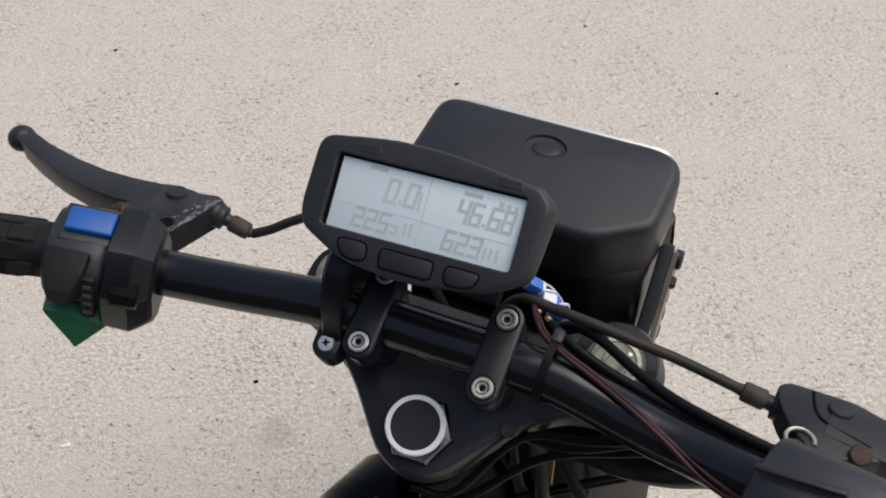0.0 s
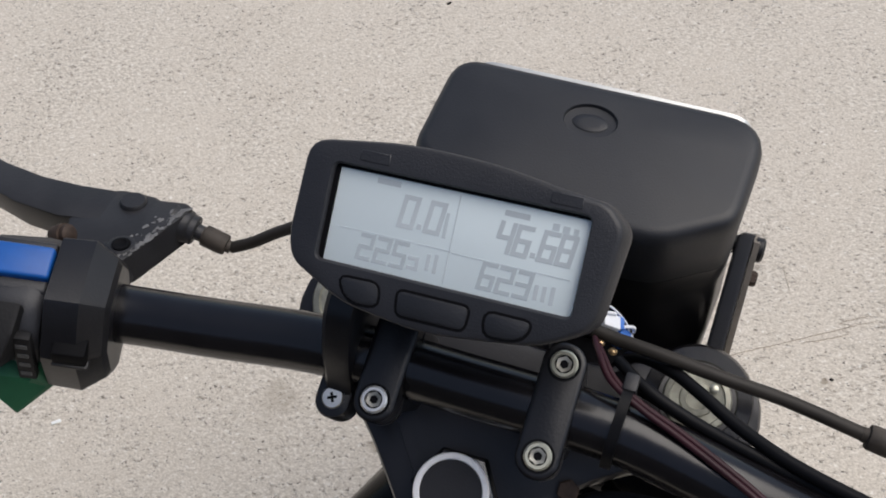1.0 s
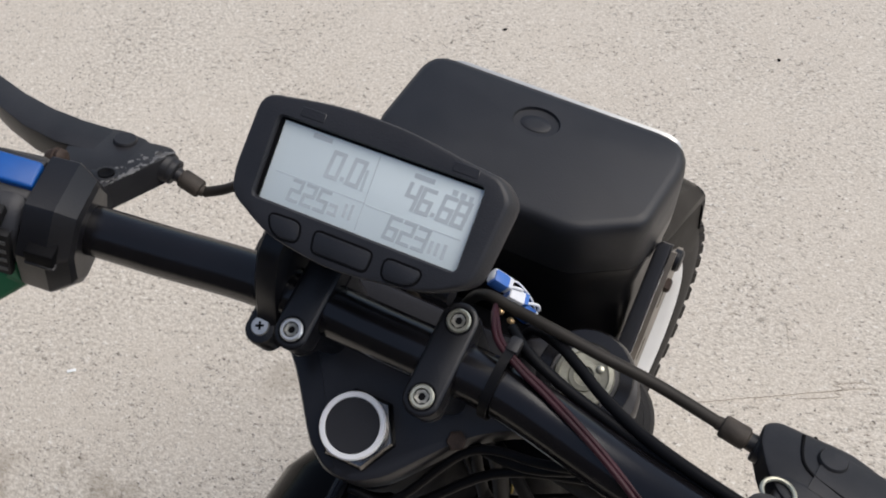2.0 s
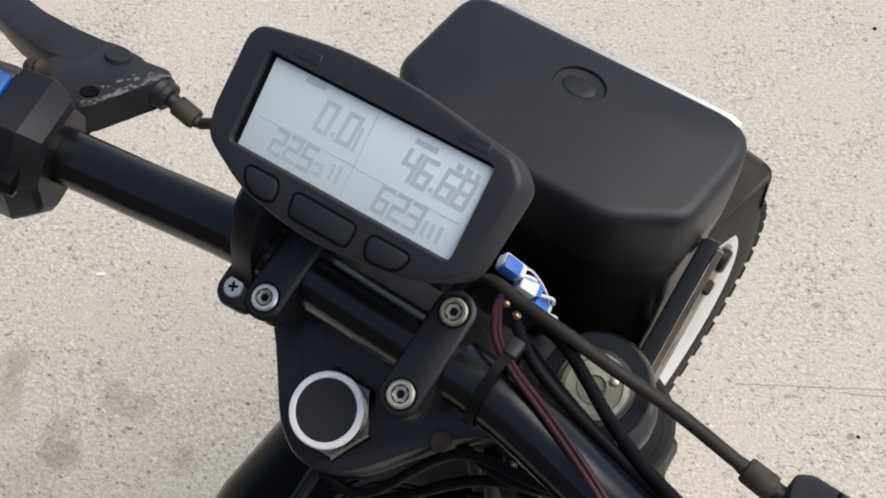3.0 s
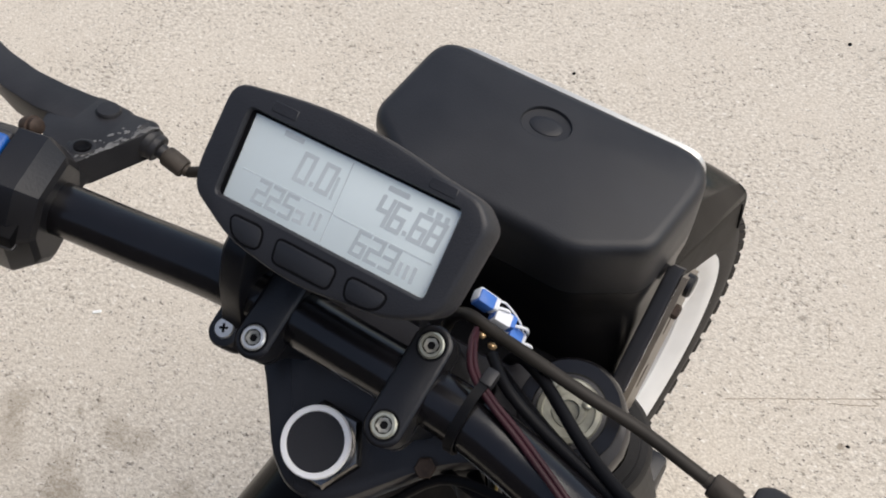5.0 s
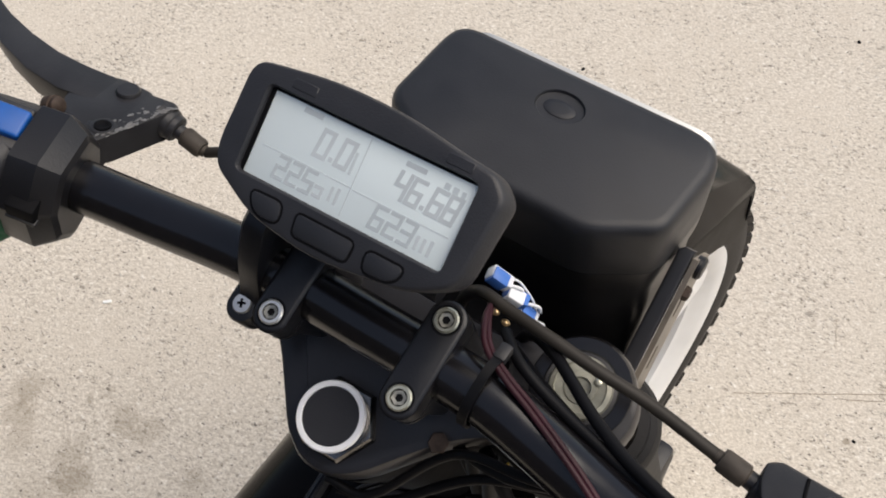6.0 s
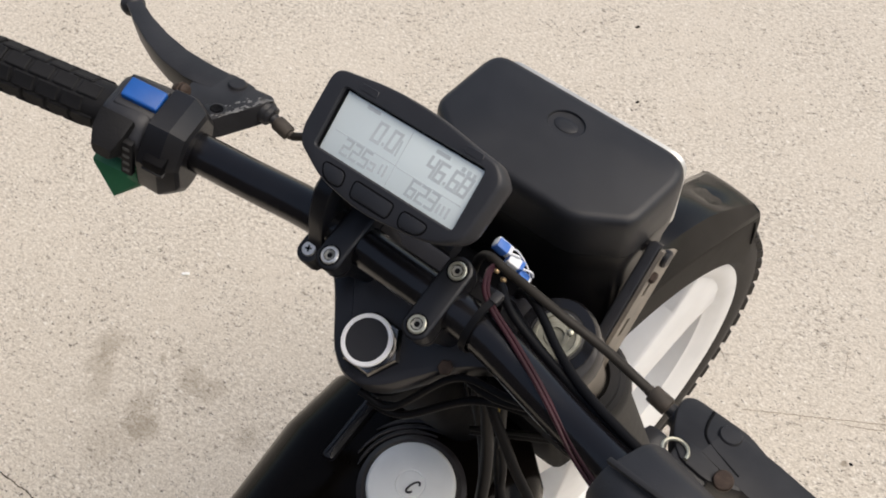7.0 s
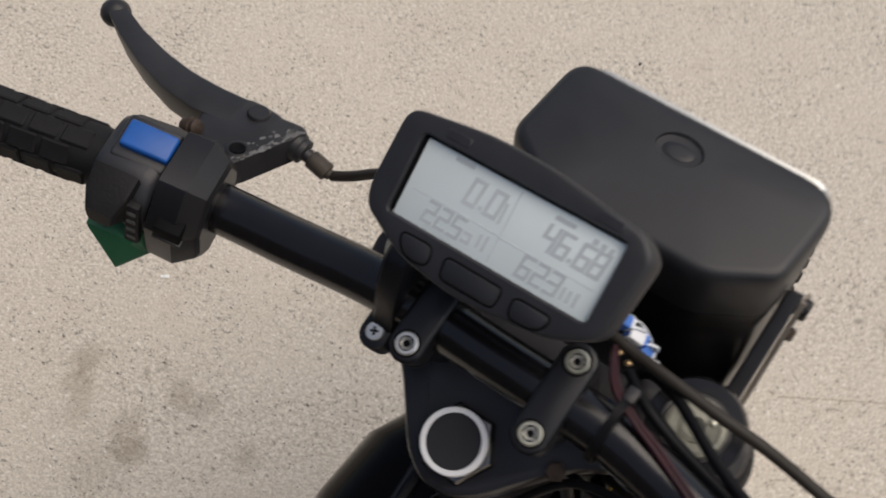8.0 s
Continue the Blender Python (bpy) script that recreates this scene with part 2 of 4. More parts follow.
def rounded(outline, radius, steps=5):
    """A closed 2D outline with its corners rounded; radius one number or one for each corner."""
    out, k = [], len(outline)
    for i in range(k):
        p, q, s = (np.array(outline[j % k], float) for j in (i - 1, i, i + 1))
        r = radius[i] if isinstance(radius, (list, tuple)) else radius
        la, lb = np.linalg.norm(p - q), np.linalg.norm(s - q)
        if r <= 0:
            out.append(tuple(q))
            continue
        cut = min(r, la * 0.48, lb * 0.48)
        a, c = q + (p - q) / la * cut, q + (s - q) / lb * cut
        for t in np.linspace(0, 1, steps):
            out.append(tuple((1 - t) ** 2 * a + 2 * t * (1 - t) * q + t**2 * c))
    return out


def inset(outline, d):
    """The outline drawn in by d towards its inside (counter-clockwise outlines)."""
    o = np.array(outline, float)
    area = np.sum(o[:, 0] * np.roll(o[:, 1], -1) - np.roll(o[:, 0], -1) * o[:, 1])
    t = np.roll(o, -1, 0) - np.roll(o, 1, 0)
    t /= np.maximum(np.linalg.norm(t, axis=1, keepdims=True), 1e-9)
    nrm = np.stack([-t[:, 1], t[:, 0]], 1) * (1 if area > 0 else -1)
    return [tuple(p) for p in o + nrm * d]


def slab(bm, outline, lo, hi, place, bevel=1.0):
    """A plate of an outline between two heights, edges eased; place(x, y, h) gives the point."""
    small = inset(outline, bevel)
    rows = [(small, lo), (outline, lo + bevel), (outline, hi - bevel), (inset(outline, bevel * 0.3), hi - bevel * 0.3), (small, hi)]
    skin(bm, [[place(x, y, h) for x, y in o] for o, h in rows])
    return bm


def block(bm, centre, size, turn=None, bevel=1.5, segments=2):
    """A box with eased edges, sizes in millimetres, about a point; turn: a 3x3 matrix."""
    made = bmesh.ops.create_cube(bm, size=1.0)["verts"]
    for w in made:
        w.co = Vector((w.co.x * size[0], w.co.y * size[1], w.co.z * size[2])) / 1000
    edges = list({e for w in made for e in w.link_edges})
    if bevel:
        got = bmesh.ops.bevel(bm, geom=edges + made, offset=bevel / 1000, segments=segments, profile=0.5, affect="EDGES")
        made = list({w for f in got["faces"] for w in f.verts} | {w for w in made if w.is_valid})
    for w in made:
        w.co = (turn @ w.co if turn else w.co) + centre
    return bm


# ---- ground ----
bm = bmesh.new()
bmesh.ops.create_grid(bm, x_segments=1, y_segments=1, size=600)
ground = tagged(link("ground", bm, CONCRETE), "pale weathered concrete slab with pits and faint stains", "concrete ground", kind="structure")

# unseen dark wall added behind the rider's side to block light and darken reflections
bm = bmesh.new()
block(bm, Vector((0, -1.42, 0.8)), (12000, 240, 1600), None, 0)
WALL = material("dark_blocker_surface", (0.045, 0.042, 0.040), 0.85, spread=0.25, scale=3, bump=0.4, bump_scale=60)
tagged(link("blocker_wall", bm, WALL), "unseen dark wall added behind the rider to block light", "wall", kind="structure")

# hairline cracks and shallow scored lines in the slab
crack_rng = random.Random(12)
for line, wide, mat in (([(-0.632, -0.17), (-0.601, -0.165), (-0.583, -0.164), (-0.571, -0.161), (-0.557, -0.162), (-0.521, -0.172)], 0.00102, 'dark'), ([(0.062, 0.495), (0.11, 0.525), (0.21, 0.586), (0.202, 0.591), (0.233, 0.61)], 0.0006, 'soft'), ([(0.164, 0.551), (0.212, 0.577), (0.206, 0.583), (0.242, 0.605)], 0.00068, 'soft'), ([(0.126, 0.652), (0.133, 0.635), (0.138, 0.621)], 0.0005, 'soft')):
    pts = smooth_line([Vector((x, y, 0.0006)) for x, y in line], 10)
    rings = []
    for k, p in enumerate(pts):
        d = (pts[min(k + 1, len(pts) - 1)] - pts[max(k - 1, 0)]).normalized()
        n = Vector((-d.y, d.x, 0))
        p = p + n * crack_rng.uniform(-0.0009, 0.0009)
        half_width = wide * crack_rng.uniform(0.25, 1.0)
        rings.append([p - n * half_width, p + n * half_width, p + n * half_width - Vector((0, 0, 0.002)), p - n * half_width - Vector((0, 0, 0.002))])
    bm = bmesh.new()
    skin(bm, rings)
    link("crack", bm, DIRTLINE if mat == "dark" else SCORE, ground)

# grit lying on the concrete
bm = bmesh.new()
grit_rng = random.Random(4)
for gx, gy, gr in ((-0.288, 1.23, 5), (-0.478, 0.362, 4), (-1.088, 0.915, 5), (-0.028, 1.122, 5), (0.203, 0.511, 3), (-0.449, 1.015, 5), (-0.349, 0.867, 4)):
    m = Matrix.Translation((gx, gy, 0.001)) @ pose(0, 0, 0, 0, 0, grit_rng.uniform(0, 360)) @ Matrix.Diagonal((gr * 0.95 / 1000, gr * 0.6 / 1000, 0.0016, 1))
    for w in bmesh.ops.create_icosphere(bm, subdivisions=1, radius=1)["verts"]:
        w.co = m @ (w.co * grit_rng.uniform(0.75, 1.2))
tagged(link("grit", bm, DARK), "scattered dark grit specks on the concrete", "grit", kind="stuff")
bm = bmesh.new()
block(bm, Vector((-0.668, 0.189, 0.001)), (12, 5, 2), pose(0, 0, 0, 0, 0, 40).to_3x3(), 0.8, 1)
tagged(link("paint_chip", bm, WHITECAP), "small white flake lying on the concrete", "paint chip")

# ---- the bike ----
bike = new("electric_moped")
bike.matrix_world = BASE
tagged(bike, "small black electric moped with white wheel standing on concrete", "electric moped")

# wheel, turned a little against the bar
WC, WR = (2, 242, -518), 258
WYAW = radians(-6.3)
AXLE = Vector((math.cos(WYAW), math.sin(WYAW), 0))
ROLL_AHEAD = Vector((-math.sin(WYAW), math.cos(WYAW), 0))


def wheel_point(x, r, t):
    """A point of the wheel: along the axle, out from it, and its angle up from straight ahead."""
    return v(*WC) + (AXLE * x + ROLL_AHEAD * (r * math.cos(t)) + Vector((0, 0, r * math.sin(t)))) / 1000


def wheel_ring(bm, profile, sides):
    """Rows of x and radius turned about the axle."""
    rings = [[wheel_point(x, r, t) for t in np.linspace(0, 2 * math.pi, sides, endpoint=False)] for x, r in profile]
    made = [[bm.verts.new(p) for p in r] for r in rings]
    for a, b in zip(made, made[1:] + made[:1]):
        for i in range(sides):
            bm.faces.new((a[i], a[(i + 1) % sides], b[(i + 1) % sides], b[i]))
    return bm


bm = bmesh.new()
front_wheel = part("front_wheel", wheel_ring(bm, [(-25, 191), (-28, 202), (-28, 208), (-24, 209), (-20, 200), (20, 200), (24, 209), (28, 208), (28, 202), (25, 191), (17, 183), (14, 177), (-14, 177), (-17, 183)], 120), WHITE, bike, "white painted cast alloy rim")
bm = bmesh.new()
tyre = part("tyre", wheel_ring(bm, [(-24, 203), (-28, 209), (-31, 222), (-30, 236), (-24, 247), (-12, 252), (0, WR - 4), (12, 252), (24, 247), (30, 236), (31, 222), (28, 209), (24, 203), (15, 208), (-15, 208)], 120), TYRE, front_wheel, "dusty black knobbed tyre")
bm = bmesh.new()
for i in range(54):
    t = 2 * math.pi * i / 54
    for x, r, w, tilt in ((-24, 244, 12, 0.6), (24, 244, 12, -0.6), (-8, 253, 10, 0), (8, 253, 10, 0)):
        a = t + (math.pi / 54 if abs(x) < 20 else 0)
        turn = pose(0, 0, 0, 0, 0, math.degrees(WYAW)).to_3x3() @ pose(0, 0, 0, math.degrees(a) - 90, 0, 0).to_3x3() @ pose(0, 0, 0, 0, math.degrees(-tilt), 0).to_3x3()
        block(bm, wheel_point(x, r, a), (w, 18, 9), turn, 0)
part("tread", bm, TYRE, front_wheel)["kind"] = "stuff"
for k in range(3):
    a = radians(28 + 120 * k)
    bm = bmesh.new()
    c = v(*WC)
    d = ROLL_AHEAD * math.cos(a) + Vector((0, 0, math.sin(a)))
    s = d.cross(AXLE)
    rings = []
    for r, half, deep in ((34, 28, 22), (80, 32, 21), (136, 42, 20), (174, 58, 19), (190, 72, 17)):
        rings.append([c + (d * r + s * q + AXLE * x) / 1000 for q, x in rounded([(-half, -deep), (-half * 0.35, -deep - 4), (half * 0.35, -deep - 4), (half, -deep), (half, deep), (half * 0.35, deep + 4), (-half * 0.35, deep + 4), (-half, deep)], 3, 3)])
    skin(bm, rings)
    part("spoke", bm, WHITE, front_wheel, smooth=12)
bm = bmesh.new()
turned(bm, v(*WC) - AXLE * 0.037, AXLE, [(12, 0), (28, 1), (34, 8), (36, 30), (36, 46), (34, 66), (28, 73), (12, 74)])
part("hub", bm, WHITE, front_wheel)

# fender: crowned top, a crease, and a smooth skirt that reaches further ahead at its foot
bm = bmesh.new()
rings = []
FRONT, REAR = 49.0, 172.0
tip = [(38, 216), (37.6, 230), (36.6, 248), (35.8, 261), (35.0, 267), (33.0, 270.5), (27, 272), (19, 272.6), (9, 273.2), (0, 273.4)]
body = [(38, 216), (37.9, 228), (37.5, 240), (37.0, 249), (36.2, 251.5), (34.6, 254), (19.5, 269.6), (17.5, 270.6), (8, 273.0), (0, 273.4)]
for k in range(73):
    f = (k / 72) ** 1.5
    blend = min(1.0, f / 0.14) ** 0.7
    outer = [(a + (c - a) * blend, b + (e - b) * blend) for (a, b), (c, e) in zip(tip, body)]
    section = outer + [(-x, r) for x, r in outer[-2::-1]]
    section += [(x * 0.94, r - 2.5 if abs(x) < 33 else r) for x, r in section[::-1]]
    ring = []
    for x, r in section:
        fall = max(0.0, (270 - r) / 54)
        crown = min(1.0, max(0.0, (r - 270.5) / 2))
        t = FRONT + (REAR - FRONT) * f - (14 * fall - 1.0 * crown) * (1 - f) ** 6
        tuck = 1 - 0.03 * (1 - f) ** 12
        channel = crown * (2.6 * math.exp(-((f - 0.012) / 0.022) ** 2) - 4.2 * math.exp(-((f - 0.085) / 0.028) ** 2))
        ring.append(wheel_point(x * tuck, r + channel, radians(t)))
    rings.append(ring)
skin(bm, rings)
fender = part("fender", bm, FENDERMAT, bike, "glossy black plastic front fender", smooth=14)
# the skirts below the crease are coarser; reflected ground brown is in their colour
fender.data.materials.append(SKIRT)
for face in fender.data.polygons:
    if face.index < 72 * 38 and face.index % 38 in (0, 1, 2, 3, 14, 15, 16, 17):
        face.material_index = 1
# short dark slit at the tip of the fender
bm = bmesh.new()
tube(bm, [wheel_point(35.6, 260, radians(49.6)), wheel_point(36.6, 250, radians(47)), wheel_point(37.6, 238, radians(44))], [0.8, 1.3, 0.7], 8, 4)
part("fender_slit", bm, DARK, bike)

# fork legs: cap, slider and tube on each side
DOWN = steer(0, 0, -1000) - steer(0, 0, 0)
UP = -DOWN
for side in (-1, 1):
    x = 76 if side > 0 else -63
    bm = bmesh.new()
    turned(bm, steer(x, 58, -300), UP, [(16.5, 0), (16.5, 284)], 32)
    leg = part("fork_leg", bm, STANCHION, bike, "dusty grey metal fork tube")
    bm = bmesh.new()
    turned(bm, steer(x, 58, -555), UP, [(20, 0), (26, 8), (26, 416), (29.5, 422), (30, 444), (28, 450), (25, 451), (24.4, 454), (19.5, 455), (17.2, 450)], 36)
    part("fork_slider", bm, RUBBER, leg)
    bm = bmesh.new()
    turned(bm, steer(x, 59, -14), UP, [(12.4, -12), (12.6, 2.6), (12.0, 3.6), (10.2, 3.9), (9.8, 3.0), (6.6, 2.9), (6.2, 3.5), (4.2, 3.6), (3.8, 2.2), (0.1, 2.0)] if side > 0 else [(15.6, -12), (15.8, 3.0), (15.0, 4.4), (12.6, 4.7), (12.2, 3.5), (0.1, 3.4)], 40)
    part("fork_cap", bm, FORKCAP, leg, "tarnished silver fork cap")
    bm = bmesh.new()
    turned(bm, steer(x + 5, 64, -10.8), UP, [(1.7, 0), (1.7, 1.0), (1.2, 1.4), (0.1, 1.4)], 12)
    part("cap_screw", bm, ZINC, leg)

# axle bolt joins the legs to the wheel
bm = bmesh.new()
tube(bm, [v(*WC) - AXLE * 0.085, v(*WC) + AXLE * 0.095], 9)
part("axle", bm, ANODISED, bike)
for side in (-1, 1):
    bm = bmesh.new()
    block(bm, v(*WC) + AXLE * (0.078 * side) + Vector((0.005, -0.012, 0.03)), (26, 50, 90), None, 8)
    part("axle_lug", bm, ANODISED, bike)

# steering crown
half = [(0, -22), (7, -21.3), (18, -14.8), (29.5, -0.5), (39, 11), (47, 18.5), (62, 28), (84, 31), (97, 41), (101, 55), (97, 69), (84, 77), (70, 76), (56, 69), (42, 62), (0, 62)]
left = [(-x if x < 48 else -48 - (x - 48) * 0.7, y) for x, y in half[-2:0:-1]]
outline = rounded(half + left, 6, 3)
bm = bmesh.new()
slab(bm, outline, -34, -12, lambda x, y, h: steer(x, y, h), 3.5)
upper_crown = part("upper_crown", bm, CROWNMAT, bike, "black powder-coated steering crown")
for side in (-1, 1):
    bm = bmesh.new()
    turned(bm, steer(76 if side > 0 else -63, 59, -43), UP, [(20, 0), (21.4, 2), (21.4, 27), (20.6, 30), (19.6, 31.5), (14.6, 31.5), (13.2, 30), (13.0, 24)] if side > 0 else [(18, 0), (18.6, 2), (18.6, 27), (17.8, 29), (16.4, 30), (16.0, 24)], 36)
    part("clamp_collar", bm, GLOSS, upper_crown)
bm = bmesh.new()
turned(bm, steer(0, 0, -13), UP, [(17.4, -2.5), (17.4, 3.2), (15.8, 5.0), (13.2, 5.4)], 6, start=0.55)
part("hex_nut", bm, NUT, upper_crown, "chrome hexagon steering nut")
bm = bmesh.new()
turned(bm, steer(0, 0, -4.5), UP, [(13.6, 2.9), (14.2, 3.1), (14.2, 4.0), (13.7, 4.7), (12.1, 4.8), (11.7, 4.5), (11.6, 3.4), (12, 2.9)], 64)
part("cap_ring", bm, ALLOY, upper_crown, "bright brushed ring round the cap")
bm = bmesh.new()
turned(bm, steer(0, 0, -4.5), UP, [(13.0, -5), (13.2, -1.6), (13.7, 1.4), (13.4, 2.9), (11.7, 2.95)], 48)
part("cap_collar", bm, NUT, upper_crown)
bm = bmesh.new()
turned(bm, steer(0, 0, -4), UP, [(11.65, 0), (11.65, 3.4), (11.3, 3.75), (0.1, 3.85)], 48)
part("top_cap", bm, TOPCAP, upper_crown, "matt black steering top cap")
# rust spotted screw plate beside the right clamp
bm = bmesh.new()
turned(bm, steer(40, 13, -12), UP, [(3.6, 0), (4.4, 3), (3.8, 3.6), (0.1, 3.6)], 6)
part("screw", bm, RUST, upper_crown)

# head tube and steering stem; near-black surface paints the shade under the crown
bm = bmesh.new()
turned(bm, steer(0, 0, -262), UP, [(19, 0), (22, 4), (22, 20), (19, 26), (19, 202), (22, 208), (22, 224), (18, 228)], 40)
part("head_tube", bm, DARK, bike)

# near-black filler added as the shade between the fork legs; blocks light from below
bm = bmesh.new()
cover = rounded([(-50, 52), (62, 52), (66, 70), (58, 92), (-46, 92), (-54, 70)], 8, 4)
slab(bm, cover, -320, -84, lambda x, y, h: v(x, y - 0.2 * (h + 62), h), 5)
part("gap_filler", bm, DARK, bike, "near-black filler added for the shade behind the headlight")

# bar clamps
def pill(width, lo, hi):
    """A long rounded outline from lo to hi."""
    return [(width * math.cos(t), (hi - width if math.sin(t) > 0 else lo + width) + width * math.sin(t)) for t in np.linspace(0.01, 2 * math.pi + 0.01, 32, endpoint=False)]


for side in (-1, 1):
    low = 22 if side < 0 else 20
    cx = -29.2 if side < 0 else 30
    bm = bmesh.new()
    high = 55 if side < 0 else 51.8
    rows = [(pill(6.6, low + 1, 56), -12), (pill(6.6, low - 2, 58), 8), (pill(7.4, low - 7.5, high + 7.5), 19), (pill(7.4, low - 7.5, high + 7.5), 21)]
    skin(bm, [[steer(cx + a, b, h) for a, b in o] for o, h in rows])
    riser = part("bar_clamp", bm, ANODISED, bike, "black alloy handlebar clamp")
    bm = bmesh.new()
    top = pill(7.6, low - 7.8, high + 7.8)
    rows = [(inset(top, 0.6), None), (top, -0.8), (top, -1.2), (inset(top, 0.7), -0.3), (inset(top, 1.8), 0.0)]
    skin(bm, [[steer(cx + a, b, 21.6 if d is None else 33.2 + d) for a, b in o] for o, d in rows])
    part("clamp_cap", bm, ANODISED, riser)
    for u in (low, high):
        base = 33.2
        bm = bmesh.new()
        turned(bm, steer(cx, u, base), UP, [(5.9, -6), (5.9, -0.2), (5.6, 0.12), (4.6, 0.12)], 28)
        part("bolt_seat", bm, DARK, riser)
        bm = bmesh.new()
        turned(bm, steer(cx, u, base), UP, [(4.8, -6), (4.8, 0.4), (4.2, 1.0), (3.2, 1.0), (2.9, -1.0), (0.1, -1.1)], 28)
        part("bolt", bm, STEEL if side < 0 else ZINC, riser)
        bm = bmesh.new()
        turned(bm, steer(cx, u, base), UP, [(2.9, -4), (2.9, 0.5), (1.6, 0.3), (1.4, -0.6), (0.1, -0.8)], 6)
        part("bolt_socket", bm, SOCKET, riser)

# handlebar
BAR = [(-330, -57, 29), (-250, -31.5, 20), (-180, -8.5, 9), (-136, 5, -2.5), (-100, 11, -4), (-60, 16.5, -3), (-30, 17.5, -2.5), (0, 17.5, -2.5), (30, 17.5, -2.5), (60, 16, -3), (100, 9, -5), (135, 1, -1), (180, -14, 10), (250, -37, 22), (330, -62, 32)]
bm = bmesh.new()
tube(bm, [v(*p) for p in BAR], 11.1, 28, 6)
part("handlebar", bm, GLOSS, bike, "glossy black steel handlebar tube")


def bar_at(x):
    xs = [p[0] for p in BAR]
    return v(x, np.interp(x, xs, [p[1] for p in BAR]), np.interp(x, xs, [p[2] for p in BAR]))


def bar_frame(x):
    """Along the bar to the right, across it ahead, and up."""
    d = (bar_at(x + 6) - bar_at(x - 6)).normalized()
    ahead = (Vector((0, 0, 1)).cross(d)).normalized()
    return d, ahead, d.cross(ahead)


# grips with raised blocks
bm = bmesh.new()
block(bm, Vector(), (12.6, 8.7, 2.4), None, 0.7, 1)
GRIP_BLOCK = bpy.data.meshes.new("grip_block")
bm.to_mesh(GRIP_BLOCK)
bm.free()
GRIP_BLOCK.materials.append(RUBBER)
for side in (-1, 1):
    bm = bmesh.new()
    pts = [bar_at(side * x) for x in (182, 235, 280, 330)]
    tube(bm, pts, [13.4, 12.9, 12.9, 15], 28, 8)
    grip = part("grip", bm, RUBBER, bike, "black rubber grip with raised blocks")
    for row in range(9):
        for k in range(9):
            x = side * (194 + 13.8 * k + (6.9 if row % 2 else 0))
            gd, ga, gu = bar_frame(x)
            ang = 2 * math.pi * row / 9 + 0.3
            out = ga * math.cos(ang) + gu * math.sin(ang)
            ob = new("grip_block", GRIP_BLOCK)
            ob.parent = grip
            ob.matrix_local = Matrix.Translation(bar_at(x) + out * 0.0128) @ Matrix((gd, out.cross(gd), out)).transposed().to_4x4()

# left switch cluster
SW = -167
d, a, u = bar_frame(SW)
SWM = Matrix((d, a, u)).transposed()


def sw(x, y, z):
    """In the switch's own frame: along the bar, ahead, up, from the bar's middle at the switch."""
    return bar_at(SW) + (d * x + a * y + u * z) / 1000


bm = bmesh.new()
big = rounded([(23, -14), (25, 10), (15, 21), (-12, 22), (-24, 12), (-25, -4), (-17, -17), (8, -20)], 5, 4)
skin(bm, [[sw(x, q[0] * k, q[1] * k) for q in big] for x, k in ((-17.5, 0.72), (-16.5, 0.82), (-13, 0.90), (4, 0.95), (8.5, 0.93), (10.5, 0.86))])
switch = part("handlebar_switch", bm, BEZEL, bike, "black handlebar switch with blue and green buttons")
bm = bmesh.new()
facet = rounded([(20, -18), (24, 4), (15, 24), (-12, 25), (-26, 7), (-25, -17), (-13, -33), (11, -31)], 2, 3)
skin(bm, [[sw(x, q[0] * k, q[1] * k) for q in facet] for x, k in ((11, 0.88), (12, 1.0), (24, 1.02), (32, 0.82), (33.5, 0.72))])
part("clamp_half", bm, ANODISED, switch, smooth=20)
bm = bmesh.new()
block(bm, sw(22, -22.5, 9), (12, 8, 8), SWM, 1)
part("clamp_slot", bm, DARK, switch)
bm = bmesh.new()
block(bm, sw(22, -24.5, 4.2), (13, 5, 2.0), SWM, 0.8)
part("clamp_ledge", bm, LEVER, switch)
bm = bmesh.new()
block(bm, sw(-1.0, 3.0, 19.0), (24, 21, 5), SWM @ pose(0, 0, 0, 6, 0, 0).to_3x3(), 1.8, 3)
part("button_frame", bm, BEZEL, switch)
bm = bmesh.new()
block(bm, sw(0.2, 3.4, 21.0), (21.5, 12.6, 8), SWM @ pose(0, 0, 0, 6, 0, 0).to_3x3(), 1.4, 3)
part("blue_button", bm, BLUE, switch, "bright blue square push button")
bm = bmesh.new()
skin(bm, [[v(x + 0.5, y - 0.5, z + 0.5) for x, y, z in r] for r in (
    [(-183, -12, 3), (-150, -8, -1), (-146, -8, -16), (-172, -12, -20)],
    [(-180, -22, 1.5), (-152.5, -16, -2.5), (-150, -20, -16), (-168, -26, -21)],
    [(-176.5, -34, -2.5), (-155.5, -28, -6.5), (-152, -25, -15), (-163, -37, -22)],
    [(-175, -34.8, -4), (-157, -29, -8), (-153.5, -26.5, -14), (-163, -37.4, -20.5)])])
part("green_button", bm, GREEN, switch, "dark green starter button", smooth=20)
bm = bmesh.new()
rows = [[(-15, 23), (5, 23), (5, -1), (-14, 0)], [(-14, 19), (4, 19), (3, 1), (-13, 2)], [(-11, 14), (1, 13), (-1, 4), (-10, 5)]]
skin(bm, [[sw(x, -14 - h, z) for x, z in rounded(r, 2, 3)] for r, h in ((rows[0], 0), (rows[1], 10), (rows[2], 17))])
part("rocker", bm, RUBBER, switch, "wedge-shaped black rocker switch", smooth=20)
bm = bmesh.new()
block(bm, sw(6.0, -23.6, 3.0), (6.5, 4, 26), SWM @ pose(0, 0, 0, -6, 0, 0).to_3x3(), 1)
part("label_strip", bm, RUBBER, switch)
